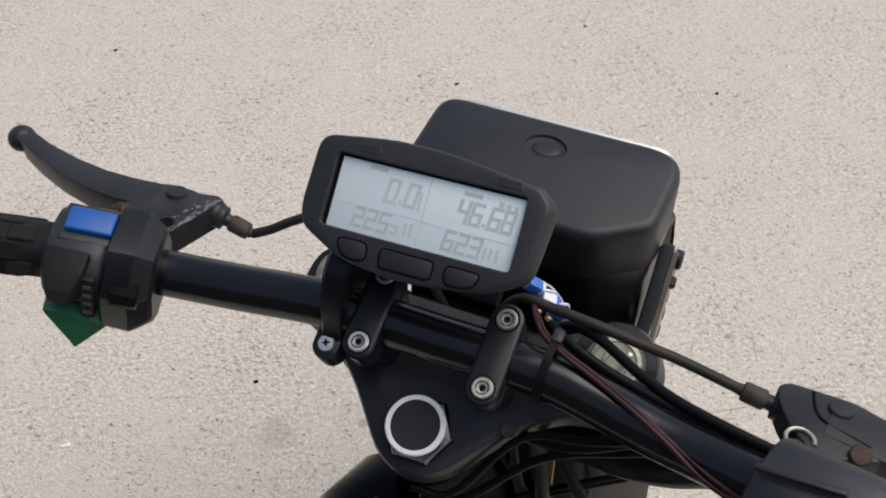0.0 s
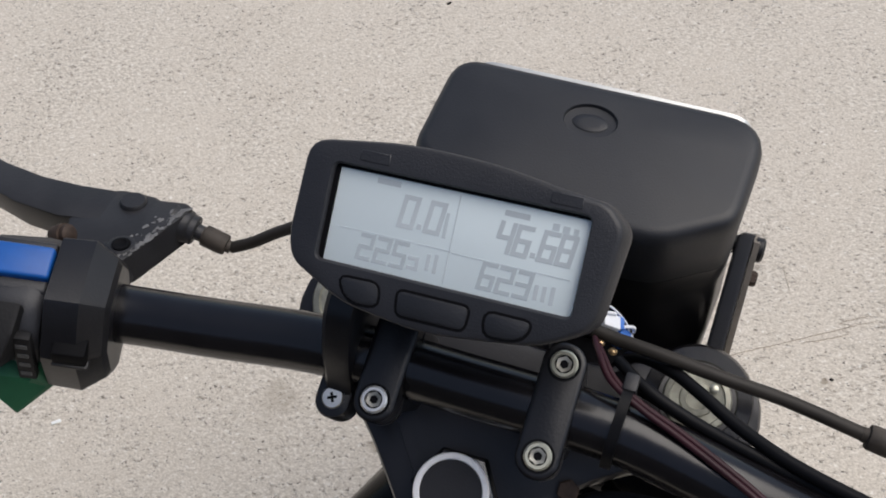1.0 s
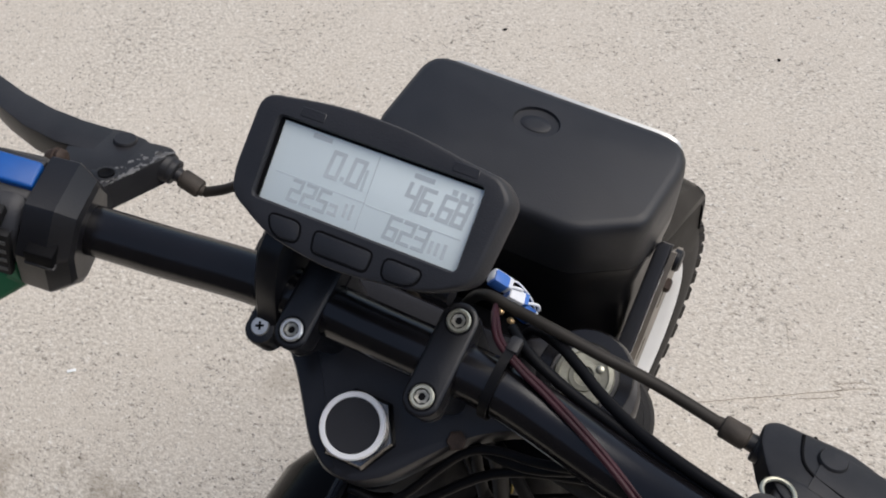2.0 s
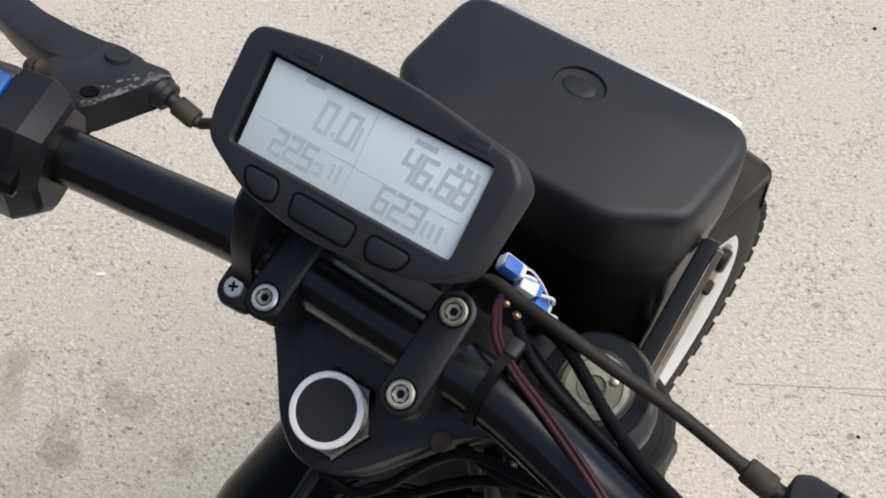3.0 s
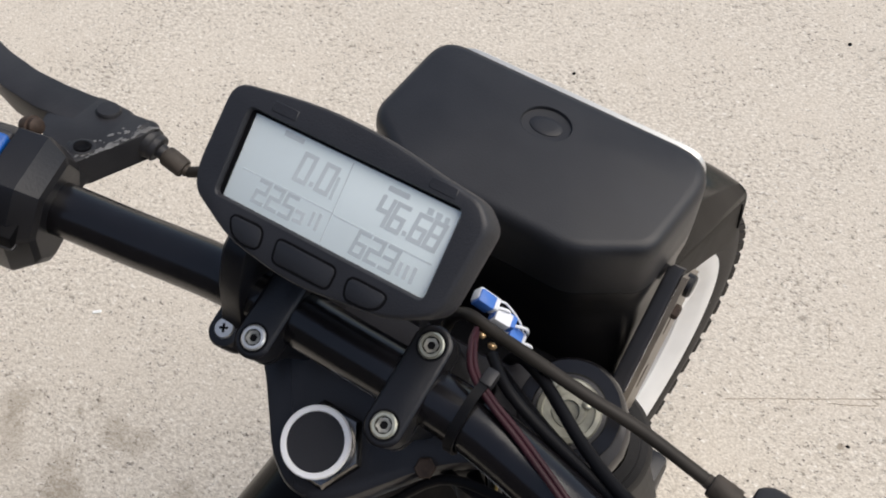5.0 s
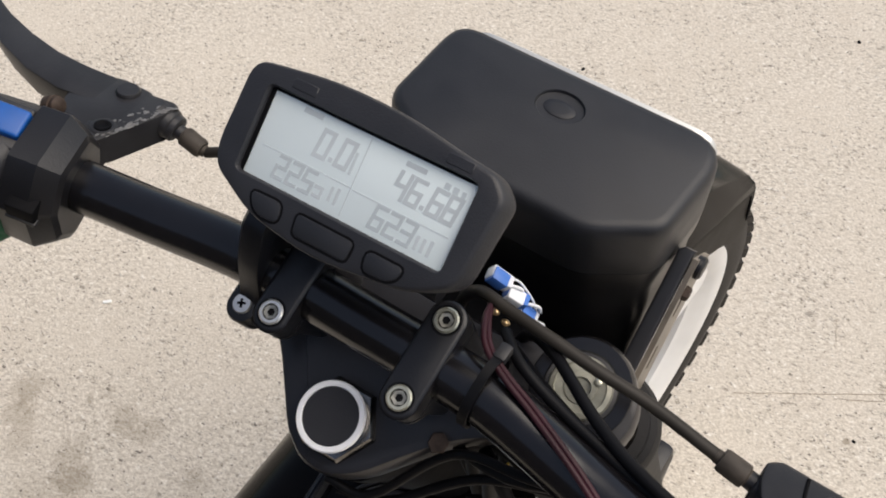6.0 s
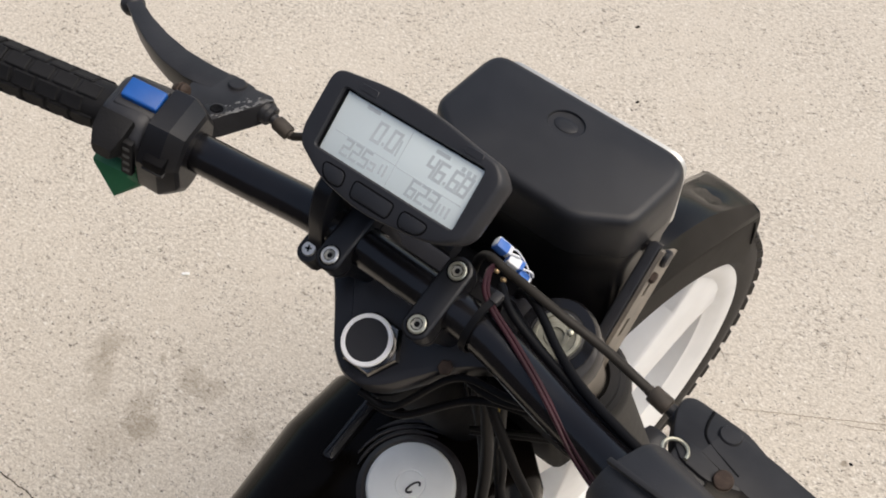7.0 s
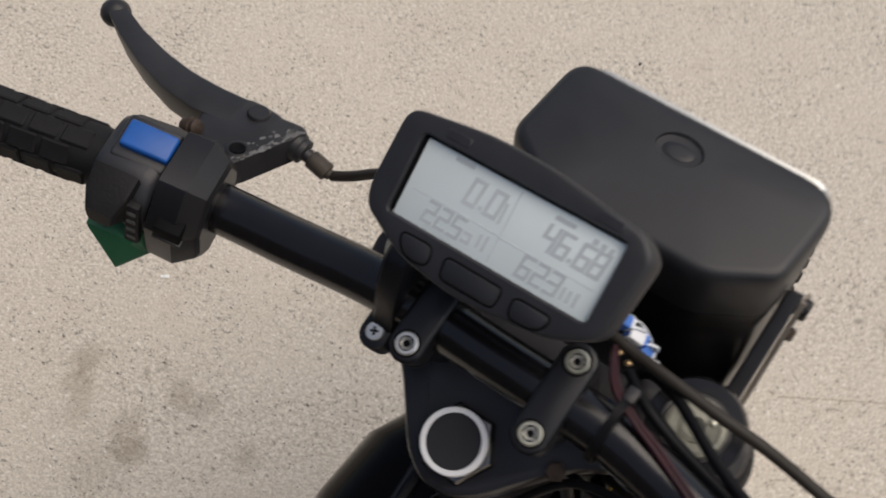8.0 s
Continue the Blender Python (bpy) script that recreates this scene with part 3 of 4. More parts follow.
for k in range(4):
    bm = bmesh.new()
    block(bm, sw(6.0, -25.75 - 0.6 * (k - 1.5), 11.5 - 5.6 * k), (4.0, 0.45, 2.4), SWM @ pose(0, 0, 0, -6, 0, 0).to_3x3(), 0.3, 1)
    part("label_bar", bm, LABEL, switch)

# throttle side housing
SWR = 172
dr, ar, ur = bar_frame(SWR)
SRM = Matrix((dr, ar, ur)).transposed()


def swr(x, y, z):
    return bar_at(SWR) + (dr * x + ar * y + ur * z) / 1000


bm = bmesh.new()
skin(bm, [[swr(x, q[0] * k, q[1] * k) for q in big] for x, k in ((-26, 0.70), (-24.5, 0.82), (-22, 0.86), (14, 0.90), (18, 0.82))])
throttle = part("throttle_housing", bm, BEZEL, bike, "black throttle housing beside the grip")
bm = bmesh.new()
block(bm, swr(-8, -4, 22), (34, 3, 3), SRM @ pose(0, 0, 0, 0, 0, 12).to_3x3(), 1, 2)
part("seam_rib", bm, LEVER, throttle)


# brake levers
def brake_lever(side):
    """The left lever; the right one is its mirror image."""
    off = 0 if side < 0 else 30

    def pl(x, y, h):
        return v(side * (-x + off) - 3 if side > 0 else x - 4, y + (0 if side > 0 else 3), 2.0 - 0.26 * (y - 25) + h - (0 if side > 0 else 5))

    if side < 0:
        perch = rounded([(-165, 24), (-176, 33), (-181, 44), (-178, 54), (-168, 60.8), (-152, 61.5), (-150, 60.4), (-138, 63), (-134, 60), (-139, 40), (-143.5, 22), (-152, 17)], [4, 4, 4, 4, 4, 1, 1, 2, 2, 3, 3, 4], 4)
    else:
        perch = rounded([(-168, 26), (-176, 38), (-170, 47), (-152, 54), (-124, 54.5), (-119.5, 51), (-120, 42), (-126, 29), (-134, 20), (-150, 18)], [4, 4, 4, 4, 2, 2, 4, 4, 4, 4], 3)
    bm = bmesh.new()
    slab(bm, perch, -17, 0, pl, 1.6)
    lever = part("brake_lever", bm, LEVER, bike, "black alloy brake lever with scuffed perch")
    bm = bmesh.new()
    d2, a2, u2 = bar_frame(side * (150 + off))
    c = bar_at(side * (150 + off))
    ring = [(15.5, -8), (16.5, -7), (16.5, 7), (15.5, 8)]
    turned(bm, c, d2, ring, 28)
    part("perch_clamp", bm, LEVER, lever)
    bm = bmesh.new()
    block(bm, pl(-150 if side < 0 else -140, 20, -9), (14 if side < 0 else 20, 22, 14), None, 2)
    part("perch_neck", bm, LEVER, lever)
    # blade
    line = [(-150, 51, 15, 5, -4), (-168, 49.5, 19, 5, -3.2), (-184, 46.0, 20.0, 5.2, -2.2), (-202, 45.4, 18.0, 5.4, -1.2), (-222, 48.8, 15.0, 5.6, -1.2), (-243, 55.0, 12.0, 5.6, -1.8), (-260, 62, 9.8, 5.6, -2)]
    if side > 0:
        line[:6] = [(-142, 40, 22, 5, -1.6), (-168, 36, 25, 5, -1.6), (-190, 34.5, 21, 5.2, -1.6), (-206, 34, 17, 5.4, -1.4), (-224, 37, 14, 5.6, -1.4), (-244, 46, 12, 5.6, -1.8)]
    rings = []
    for i, (x, y, w, t, drop) in enumerate(line):
        x0, y0 = line[max(i - 1, 0)][:2]
        x1, y1 = line[min(i + 1, len(line) - 1)][:2]
        n = Vector((-(y1 - y0), x1 - x0)).normalized()
        rings.append([pl(x + n.x * q, y + n.y * q, h + drop + 0.26 * (y - 25) * 0.35) for q, h in rounded([(-w / 2, -t - 11), (w / 2, -t - 11), (w / 2, t - 4), (-w / 2, t - 4)], 1.3, 3)])
    bm = bmesh.new()
    skin(bm, rings)
    part("lever_blade", bm, LEVER, lever, smooth=30)
    bm = bmesh.new()
    m = Matrix.Translation(pl(-266, 63.5, -3.5)) @ Matrix.Diagonal((0.0078, 0.0078, 0.0072, 1))
    bmesh.ops.create_uvsphere(bm, u_segments=20, v_segments=14, radius=1, matrix=m)
    part("lever_ball", bm, LEVER, lever)
    up = Vector((0, 0.252, 0.968))
    bm = bmesh.new()
    turned(bm, pl(-158.5 if side < 0 else -146, 54 if side < 0 else 45.5, -2), up, [(5.6, 0), (5.6, 2.6), (4.9, 3.6), (0.1, 3.8)], 24)
    part("pivot_pin", bm, LEVER, lever)
    if side < 0:
        bolt_eye(pl, up, lever)
    cable_adjuster((pl(-137, 55, -8), pl(-122, 55, -13.5)) if side < 0 else (v(151.7, 43.4, -11.5), v(132.8, 45.2, -9.7)), lever, DUSTY)
    return lever, pl


def bolt_eye(pl, up, lever):
    bm = bmesh.new()
    turned(bm, pl(-148.5, 30.5, -1), up, [(5.6, 0), (5.6, 1.2), (5.2, 1.5), (3.9, 1.5), (3.6, 1.0), (0.1, 0.9)], 28)
    part("bolt_boss", bm, LEVER, lever)
    bm = bmesh.new()
    turned(bm, pl(-148.5, 30.5, -0.2), up, [(3.7, 0), (3.6, 1.3), (2.8, 1.35), (2.2, 0.9), (0.1, 0.9)], 20)
    part("bolt_hole", bm, DARK, lever)


def cable_adjuster(ends, lever, sheath):
    """Threaded adjuster and ferrule where the cable enters the perch."""
    p0, p1 = ends
    ax = (p1 - p0)
    bm = bmesh.new()
    turned(bm, p0, ax, [(7.2, -6), (7.2, 1), (6.6, 2), (6.4, 2.2), (6.4, 4.6), (5.8, 5.2), (3.6, 5.4), (3.4, 9)], 20)
    part("adjuster_nut", bm, LEVER, lever)
    bm = bmesh.new()
    turned(bm, p0, ax, [(3.3, 6), (3.5, 8.4), (4.5, 8.8), (4.7, 9.6), (4.6, 18), (4.2, 19), (2.8, 19.2), (2.7, 21)], 20)
    part("ferrule", bm, sheath, lever)


left_lever, pleft = brake_lever(-1)
right_lever, pright = brake_lever(1)
# scuffs of bare metal along the left perch edge
bm = bmesh.new()
scuff = random.Random(8)
for k in range(80):
    along = scuff.random()
    x, y = -143 + 8.0 * along - scuff.expovariate(0.5), 25 + 34 * along + scuff.uniform(-1, 1)
    size = scuff.uniform(0.4, 1.7)
    block(bm, pleft(x, y, 0.02), (size * scuff.uniform(1, 2.4), size, 0.3), pose(0, 0, 0, -14.5, 0, scuff.uniform(20, 80)).to_3x3(), 0.12, 1)
part("scuffing", bm, GREASE, left_lever)["kind"] = "stuff"
bm = bmesh.new()
turned(bm, v(-173, 27.5, 2.5), Vector((0.9, 0.1, 0.35)), [(3.0, -5), (3.8, -4), (3.8, -0.8), (4.6, -0.6), (4.6, 1.6), (3.8, 1.8), (3.8, 4), (2.6, 5), (0.1, 5.2)], 16)
part("clamp_bolt", bm, RUST, left_lever, "rusty brown clamp bolt")
# split ring of the right perch
bm = bmesh.new()
arc = [pright(-131.5 + 5.8 * math.cos(t), 21.5 + 5.8 * math.sin(t), 1.0) for t in np.linspace(radians(-40), radians(190), 9)]
tube(bm, arc, 0.9, 8, 3)
part("split_ring", bm, ZINC, right_lever, "bright split ring")
bm = bmesh.new()
turned(bm, pright(-155, 23, 0), Vector((0, -0.3, 1)), [(4.6, 0), (4.6, 2.4), (3.9, 3.2), (0.1, 3.4)], 20)
part("screw", bm, RUST, right_lever, "rusted clamp screw")
bm = bmesh.new()
tube(bm, [pright(-134, 52.5, 0.1), pright(-135, 45, 0.1), pright(-137, 39.5, 0.1), pright(-141, 36, 0.1), pright(-150, 32.5, 0.1), pright(-159, 29.5, 0.1)], 0.7, 8, 4)
part("seam_line", bm, DARK, right_lever)

# headlight on its brackets
HX = 10.5
hl = [(-58.5, 168.5), (79, 168.5), (75, 114), (47, 96), (-32, 96), (-60, 114)]
plan = rounded(hl, [14, 21, 7, 8, 8, 8], 7)


def hp(o, z):
    return [v(x, y, z - 2.5) for x, y in o]


def oval(k):
    return [(7.5 + 11.5 * k * math.cos(t), 146.5 + 9.0 * k * math.sin(t)) for t in np.linspace(0, 2 * math.pi, 40, endpoint=False)]


bm = bmesh.new()
rows = [(oval(0.88), 1.5), (oval(0.95), 1.6), (oval(0.97), 2.6), (oval(1.0), 3.0)]
inner = [[bm.verts.new(p) for p in hp(o, z)] for o, z in rows]
bm.faces.new(inner[0])
shell = ((5.6, 3.0, 1, 1), (3.8, 2.6, 1, 1), (2.2, 1.7, 1, 1), (1.0, 0.2, 1, 1), (0.3, -2.0, 1, 1), (0, -5, 1, 1), (0, -9, 1, 1), (0.3, -29, 1, 1), (1.2, -31, 1, 1))
# the front of the lower shell draws back towards the bottom, its rear wall runs straight down
bowl = ((0.4, -29.6, 1, 1), (0.9, -40, 0.99, 1), (2.0, -45, 0.96, 1), (2.8, -58, 0.88, 1.02), (3.0, -76, 0.68, 1.03), (4, -104, 0.47, 1.02), (5, -140, 0.35, 0.98), (7, -152, 0.3, 0.94))


def shell_rings(rows):
    """The plan drawn in by d at height z, its front drawn back by k."""
    made_rings = []
    for d, z, k, wide in rows:
        made_rings.append([v(HX + (x - HX) * wide, 96 + (y - 96) * k, z - 2.5) for x, y in inset(plan, d)])
    return made_rings


outer = [[bm.verts.new(p) for p in ring] for ring in shell_rings(shell)]
bm.faces.new(outer[-1])
for ring in (inner, outer):
    for r0, r1 in zip(ring, ring[1:]):
        for i in range(len(r0)):
            bm.faces.new((r0[i], r0[(i + 1) % len(r0)], r1[(i + 1) % len(r0)], r1[i]))
edges = []
for ring in (inner[-1], outer[0]):
    edges += [bm.edges.get((ring[i], ring[(i + 1) % len(ring)])) for i in range(len(ring))]
bmesh.ops.triangle_fill(bm, use_beauty=True, use_dissolve=False, edges=edges)
headlight = part("headlight", bm, HOUSING, bike, "rectangular black headlight housing with a chrome rim")
bm = bmesh.new()
skin(bm, shell_rings(bowl))
part("lower_shell", bm, LOWERSHELL, headlight)
bm = bmesh.new()
frame_out = rounded([(-61.5, -64), (61.5, -64), (61.5, -0.6), (-61.5, -0.6)], 12, 6)
frame_in = inset(frame_out, 6)
rings = [[v(HX + x, y, z - 2.5) for x, z in o] for o, y in ((inset(frame_out, 0.4), 167.9), (frame_out, 170.3), (inset(frame_out, 1.2), 171.5), (inset(frame_out, 4), 171.5), (frame_in, 170), (frame_in, 167.5))]
made = [[bm.verts.new(p) for p in r] for r in rings]
for r0, r1 in zip(made, made[1:] + made[:1]):
    for i in range(len(r0)):
        bm.faces.new((r0[i], r0[(i + 1) % len(r0)], r1[(i + 1) % len(r0)], r1[i]))
part("rim", bm, CHROME, headlight, "bright chrome headlight rim")
bm = bmesh.new()
skin(bm, [[v(HX + x * k, y, z * k - 32 * (1 - k) - 2.5) for x, z in frame_in] for y, k in ((167, 0.99), (169.5, 0.99), (173.5, 0.8), (175.5, 0.4))])
part("lens", bm, LENS, headlight, "clear headlight lens")
# low raised oval inside the recess
bm = bmesh.new()
skin(bm, [[v(7.5 + (x - 7.5) * k, 146.2 + (y - 146.5) * k * 0.8, z) for x, y in oval(1)] for k, z in ((0.66, -1.4), (0.64, -0.75), (0.58, -0.5), (0.3, -0.42))])
part("badge", bm, HOUSING, headlight)
for side in (-1, 1):
    bx = 85 if side > 0 else -63

    def slope(along, out, x):
        """Along the sloping bracket from its front tip, and out ahead of it."""
        return v(x, 134 - 0.707 * along + 0.707 * out, -37 - 0.707 * along - 0.707 * out)

    # plate with two slots: built from strips round the openings
    bm = bmesh.new()
    cuts, rows = [0, 18, 29, 44, 56, 80], [-1, 6, 11, 26]
    for i in range(5):
        for j in range(3):
            if j == 1 and i in (1, 3):
                continue
            skin(bm, [[slope(p, q, x) for p, q in ((cuts[i], rows[j]), (cuts[i + 1], rows[j]), (cuts[i + 1], rows[j + 1]), (cuts[i], rows[j + 1]))] for x in (bx - 1.2, bx + 1.2)])
    bmesh.ops.remove_doubles(bm, verts=bm.verts, dist=1e-6)
    bracket = part("headlight_bracket", bm, PLATE, bike, "dull brown-grey slotted headlight bracket plate")
    # rolled flange along the upper edge
    bm = bmesh.new()
    flange = rounded([(-8.5, -2.2), (-1.6, -2.2), (-1.6, 3.5), (-8.5, 1.2)], 1.6, 4)
    skin(bm, [[slope(p, q * k, bx + a * side * k) for a, q in flange] for p, k in ((-3, 0.75), (-1, 1), (74, 1.08), (90, 1.1))])
    part("bracket_arm", bm, BEZEL, bracket)
    bm = bmesh.new()
    turned(bm, slope(4, 8, bx - 9 * side), Vector((side, 0, 0)), [(4, 0), (4, 9), (5.4, 9), (5.4, 12), (4.4, 13), (0.1, 13.2)], 18)
    part("bracket_bolt", bm, ANODISED, bracket)
    bm = bmesh.new()
    turned(bm, slope(16, 4, bx - 1 * side), Vector((side, 0, 0)), [(3.4, 0), (3.4, 4), (2.6, 5), (0.1, 5)], 6)
    part("bracket_screw", bm, RUST, bracket)

# display
DX = Vector((0.9995, 0.0205, 0.0245)).normalized()
DY = Vector((0.0, math.cos(radians(36.5)), math.sin(radians(36.5))))
DY = (DY - DX * DY.dot(DX)).normalized()
DN = DX.cross(DY)
DC = v(-10.6, 34.6, 60.6)


def dp(x, y, h):
    return DC + (DX * x + DY * y + DN * h) * 0.955 / 1000


case = rounded([(-55.5, 22.8), (-20, 27.8), (10, 27.2), (33, 23.6), (50, 21.8), (57.5, 15), (54, -19), (37, -28), (-3, -33.5), (-33, -29.5), (-54, -19), (-56.5, -10)], [7, 12, 12, 4, 3.5, 4, 6, 8, 12, 8, 5, 4], 5)
case = [(x * 0.975 if x < 0 else x, y * 0.985) for x, y in case]
window = rounded([(-44.5, 17), (44.5, 17), (44.5, -17), (-44.5, -17)], 3.2, 5)
bm = bmesh.new()
# back and sides, then the face with its window
back = [(inset(case, 9), -19), (inset(case, 6.5), -18.5), (inset(case, 4.0), -16), (inset(case, 1.6), -9), (inset(case, 0.4), -5), (case, -3), (case, 1.6), (inset(case, 0.6), 2.6), (inset(case, 1.8), 3.0)]
made = [[bm.verts.new(dp(x - 3.2 * max(0.0, (x - 30) / 27) * max(0.0, (h + 5) / 8), y, h)) for x, y in o] for o, h in back]
for r0, r1 in zip(made, made[1:]):
    for i in range(len(r0)):
        bm.faces.new((r0[i], r0[(i + 1) % len(r0)], r1[(i + 1) % len(r0)], r1[i]))
bm.faces.new(made[0][::-1])
inner = [[bm.verts.new(dp(x, y, h)) for x, y in o] for o, h in ((window, 3.0), (inset(window, 0.5), 2.4), (inset(window, 0.7), -0.4))]
edges = []
for ring in (made[-1], inner[0]):
    for i in range(len(ring)):
        e = bm.edges.get((ring[i], ring[(i + 1) % len(ring)])) or bm.edges.new((ring[i], ring[(i + 1) % len(ring)]))
        edges.append(e)
bmesh.ops.triangle_fill(bm, use_beauty=True, use_dissolve=False, edges=edges)
for r0, r1 in zip(inner, inner[1:]):
    for i in range(len(r0)):
        bm.faces.new((r0[i], r0[(i + 1) % len(r0)], r1[(i + 1) % len(r0)], r1[i]))
display = part("display", bm, BEZEL, bike, "black handlebar display with pale grey screen")
bm = bmesh.new()
slab(bm, inset(window, 0.2), -2.4, -0.2, dp, 0.2)
screen = part("screen", bm, LCD, display, "pale grey liquid crystal screen")
for outline2, name in ((rounded([(-34, -20.5), (-20, -20), (-19, -27.5), (-27, -28), (-31, -26)], 3, 4), "button"), (rounded([(-13, -20.5), (11.5, -20.5), (11, -28.2), (-12, -28.4)], 2.2, 4), "button"), (rounded([(17, -20.5), (32.5, -20.5), (31, -25.5), (27, -27.5), (18, -28)], 3, 4), "button")):
    bm = bmesh.new()
    slab(bm, outline2, 2.0, 3.5, dp, 0.4)
    part(name, bm, HOUSING, display)
    bm = bmesh.new()
    ring_o, ring_i = inset(outline2, -0.95), inset(outline2, 0.05)
    skin(bm, [[dp(x, y, 3.06) for x, y in ring_o], [dp(x, y, 3.12) for x, y in ring_i]], close=False)
    part("button_gap", bm, DARK, display)


# seven-segment figures
SEGMENTS = {"0": "abcdef", "1": "bc", "2": "abged", "3": "abgcd", "4": "fgbc", "5": "afgcd", "6": "afgedc", "7": "abc", "8": "abcdefg", "9": "abcdfg"}


def figures(text, x, y, w, h, gap, thick, slant=0.1, mat=INK):
    """Each figure of a number in raised segments on the screen; x, y: its lower left corner."""
    for ch in text:
        bm = bmesh.new()
        if ch == ".":
            block(bm, dp(x + thick * 0.4, y + thick * 0.5, -0.15), (thick, thick, 0.12), Matrix((DX, DY, DN)).transposed(), 0)
            x += thick + gap * 0.6
            part("decimal_point", bm, mat, display)
            continue
        half = thick / 2
        xs = [-half, half, w - half, w + half]
        ys = [-half, half, h / 2 - half, h / 2 + half, h - half, h + half]
        cells = {"a": [(0, 4), (1, 4), (2, 4)], "g": [(0, 2), (1, 2), (2, 2)], "d": [(0, 0), (1, 0), (2, 0)], "f": [(0, 2), (0, 3), (0, 4)], "b": [(2, 2), (2, 3), (2, 4)], "e": [(0, 0), (0, 1), (0, 2)], "c": [(2, 0), (2, 1), (2, 2)]}
        grid = {}
        for i, j in sorted({c for g in SEGMENTS[ch] for c in cells[g]}):
            quad = []
            for p, q in ((i, j), (i + 1, j), (i + 1, j + 1), (i, j + 1)):
                if (p, q) not in grid:
                    grid[p, q] = bm.verts.new(dp(x + xs[p] + slant * ys[q], y + ys[q], -0.19))
                quad.append(grid[p, q])
            bm.faces.new(quad)
        up = bmesh.ops.extrude_face_region(bm, geom=list(bm.faces))
        for e in up["geom"]:
            if isinstance(e, bmesh.types.BMVert):
                e.co += DN * 0.0001
        x += w + gap
        part("digit", bm, mat, display)


def bars(rows, mat, name="caption_bar"):
    for x, y, w, h in rows:
        bm = bmesh.new()
        block(bm, dp(x, y, -0.16), (w, h, 0.1), Matrix((DX, DY, DN)).transposed(), 0)
        part(name, bm, mat, display)


figures("0.0", -18.5, 0.4, 4.4, 9.6, 2.0, 1.6)
figures("46.68", 15.0, -0.4, 4.1, 9.0, 1.8, 1.55)
figures("225", -30.5, -13.2, 3.9, 7.8, 2.1, 1.35, mat=SMALLINK)
figures("623", 12.0, -13.6, 4.0, 8.0, 2.1, 1.35, mat=SMALLINK)
bars([(-24.5, 13.4, 8, 1.8), (20, 12.0, 8, 1.8), (-11.2, -9.4, 3.4, 1.3), (-11.2, -12.6, 3.4, 1.3), (-9.6, -11, 1.2, 4.4), (-6.0, -9.6, 1.2, 5.2), (-3.4, -9.6, 1.2, 6.0), (31.0, -11, 1.3, 4.8), (33.6, -11, 1.3, 4.8), (36.4, -11, 1.3, 5.6)], INK)
bars([(-19, -4.4, 38, 0.45), (21, -4.8, 38, 0.45), (0.3, -0.5, 0.45, 28), (33, 10.8, 2.2, 2.2), (36.4, 10.6, 2.2, 2.2), (39.6, 10.4, 1.6, 2.2), (-2.6, 3.5, 1.2, 8)], FAINT, "screen_line")
# near-black strips for the window's shade along the top and left of the glass
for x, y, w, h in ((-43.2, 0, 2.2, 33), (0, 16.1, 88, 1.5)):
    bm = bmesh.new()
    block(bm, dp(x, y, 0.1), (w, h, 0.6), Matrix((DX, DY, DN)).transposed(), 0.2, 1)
    part("window_shade_strip", bm, DARK, display)
# clips in the top edge
for x, y in ((-30, 20.5), (35, 20)):
    bm = bmesh.new()
    block(bm, dp(x, y, 3.0), (10, 3.6, 0.5), Matrix((DX, DY, DN)).transposed(), 0.25, 1)
    part("clip", bm, BEZEL, display)
# bracket arm down to the bar
bm = bmesh.new()
prof = rounded([(20, 8), (20, 20), (24, 24), (31, 37), (44, 50), (64, 52), (64, 26), (50, 8), (36, 4)], [2, 2, 3, 6, 5, 3, 6, 6, 6], 4)
slab(bm, prof, -5.6, 5.6, lambda p, q, h: steer(-46.5 + h, p, q), 2.0)
part("mount_arm", bm, ANODISED, display)
bm = bmesh.new()
slab(bm, pill(6.8, 11.6, 40.6), 6, 21, lambda a, b, h: steer(-47.3 + a, b, h), 1.6)
part("mount_clamp", bm, ANODISED, display)
bm = bmesh.new()
turned(bm, steer(-47.3, 19, 20.2), UP, [(4.1, -2), (4.1, 0.9), (3.6, 1.5), (0.1, 1.7)], 24)
mount_screw = part("mount_screw", bm, STEEL, display)
for turn in (25, 115):
    bm = bmesh.new()
    block(bm, steer(-47.3, 19, 21.85), (3.6, 1.0, 0.3), Matrix((Vector((1, 0, 0)), Vector((0, math.cos(RAKE), math.sin(RAKE))), UP.normalized())).transposed() @ pose(0, 0, 0, 0, 0, turn).to_3x3(), 0)
    part("screw_slot", bm, DARK, mount_screw)
bm = bmesh.new()
tube(bm, [steer(-48, 60, 34), steer(24, 60, 36)], 5, 14)
part("mount_rod", bm, ANODISED, display)

# ---- frame and tank below the steering head ----
bm = bmesh.new()
rings = []
for y, half_w, top, low in ((96, 20, -268, -310), (88, 48, -258, -335), (66, 76, -248, -360), (30, 93, -243, -385), (-20, 95, -242, -400), (-80, 86, -242, -410), (-160, 76, -246, -410), (-250, 78, -258, -405), (-330, 66, -276, -395), (-365, 40, -300, -385)):
    mid, hgt = (top + low) / 2, (top - low) / 2
    ring = []
    for t in np.linspace(0, 2 * math.pi, 40, endpoint=False):
        c, s = math.cos(t), math.sin(t)
        ring.append(v((half_w + 5) * math.copysign(abs(c) ** 0.7, c) - 11, y + 8, mid + hgt * math.copysign(abs(s) ** 0.6, s)))
    rings.append(ring)
skin(bm, rings)
tank = part("tank", bm, TANKMAT, bike, "glossy black rounded tank")
CAPC = v(9.6, 0.4, -240)
CU = Vector((0.05, -0.10, 1)).normalized()
bm = bmesh.new()
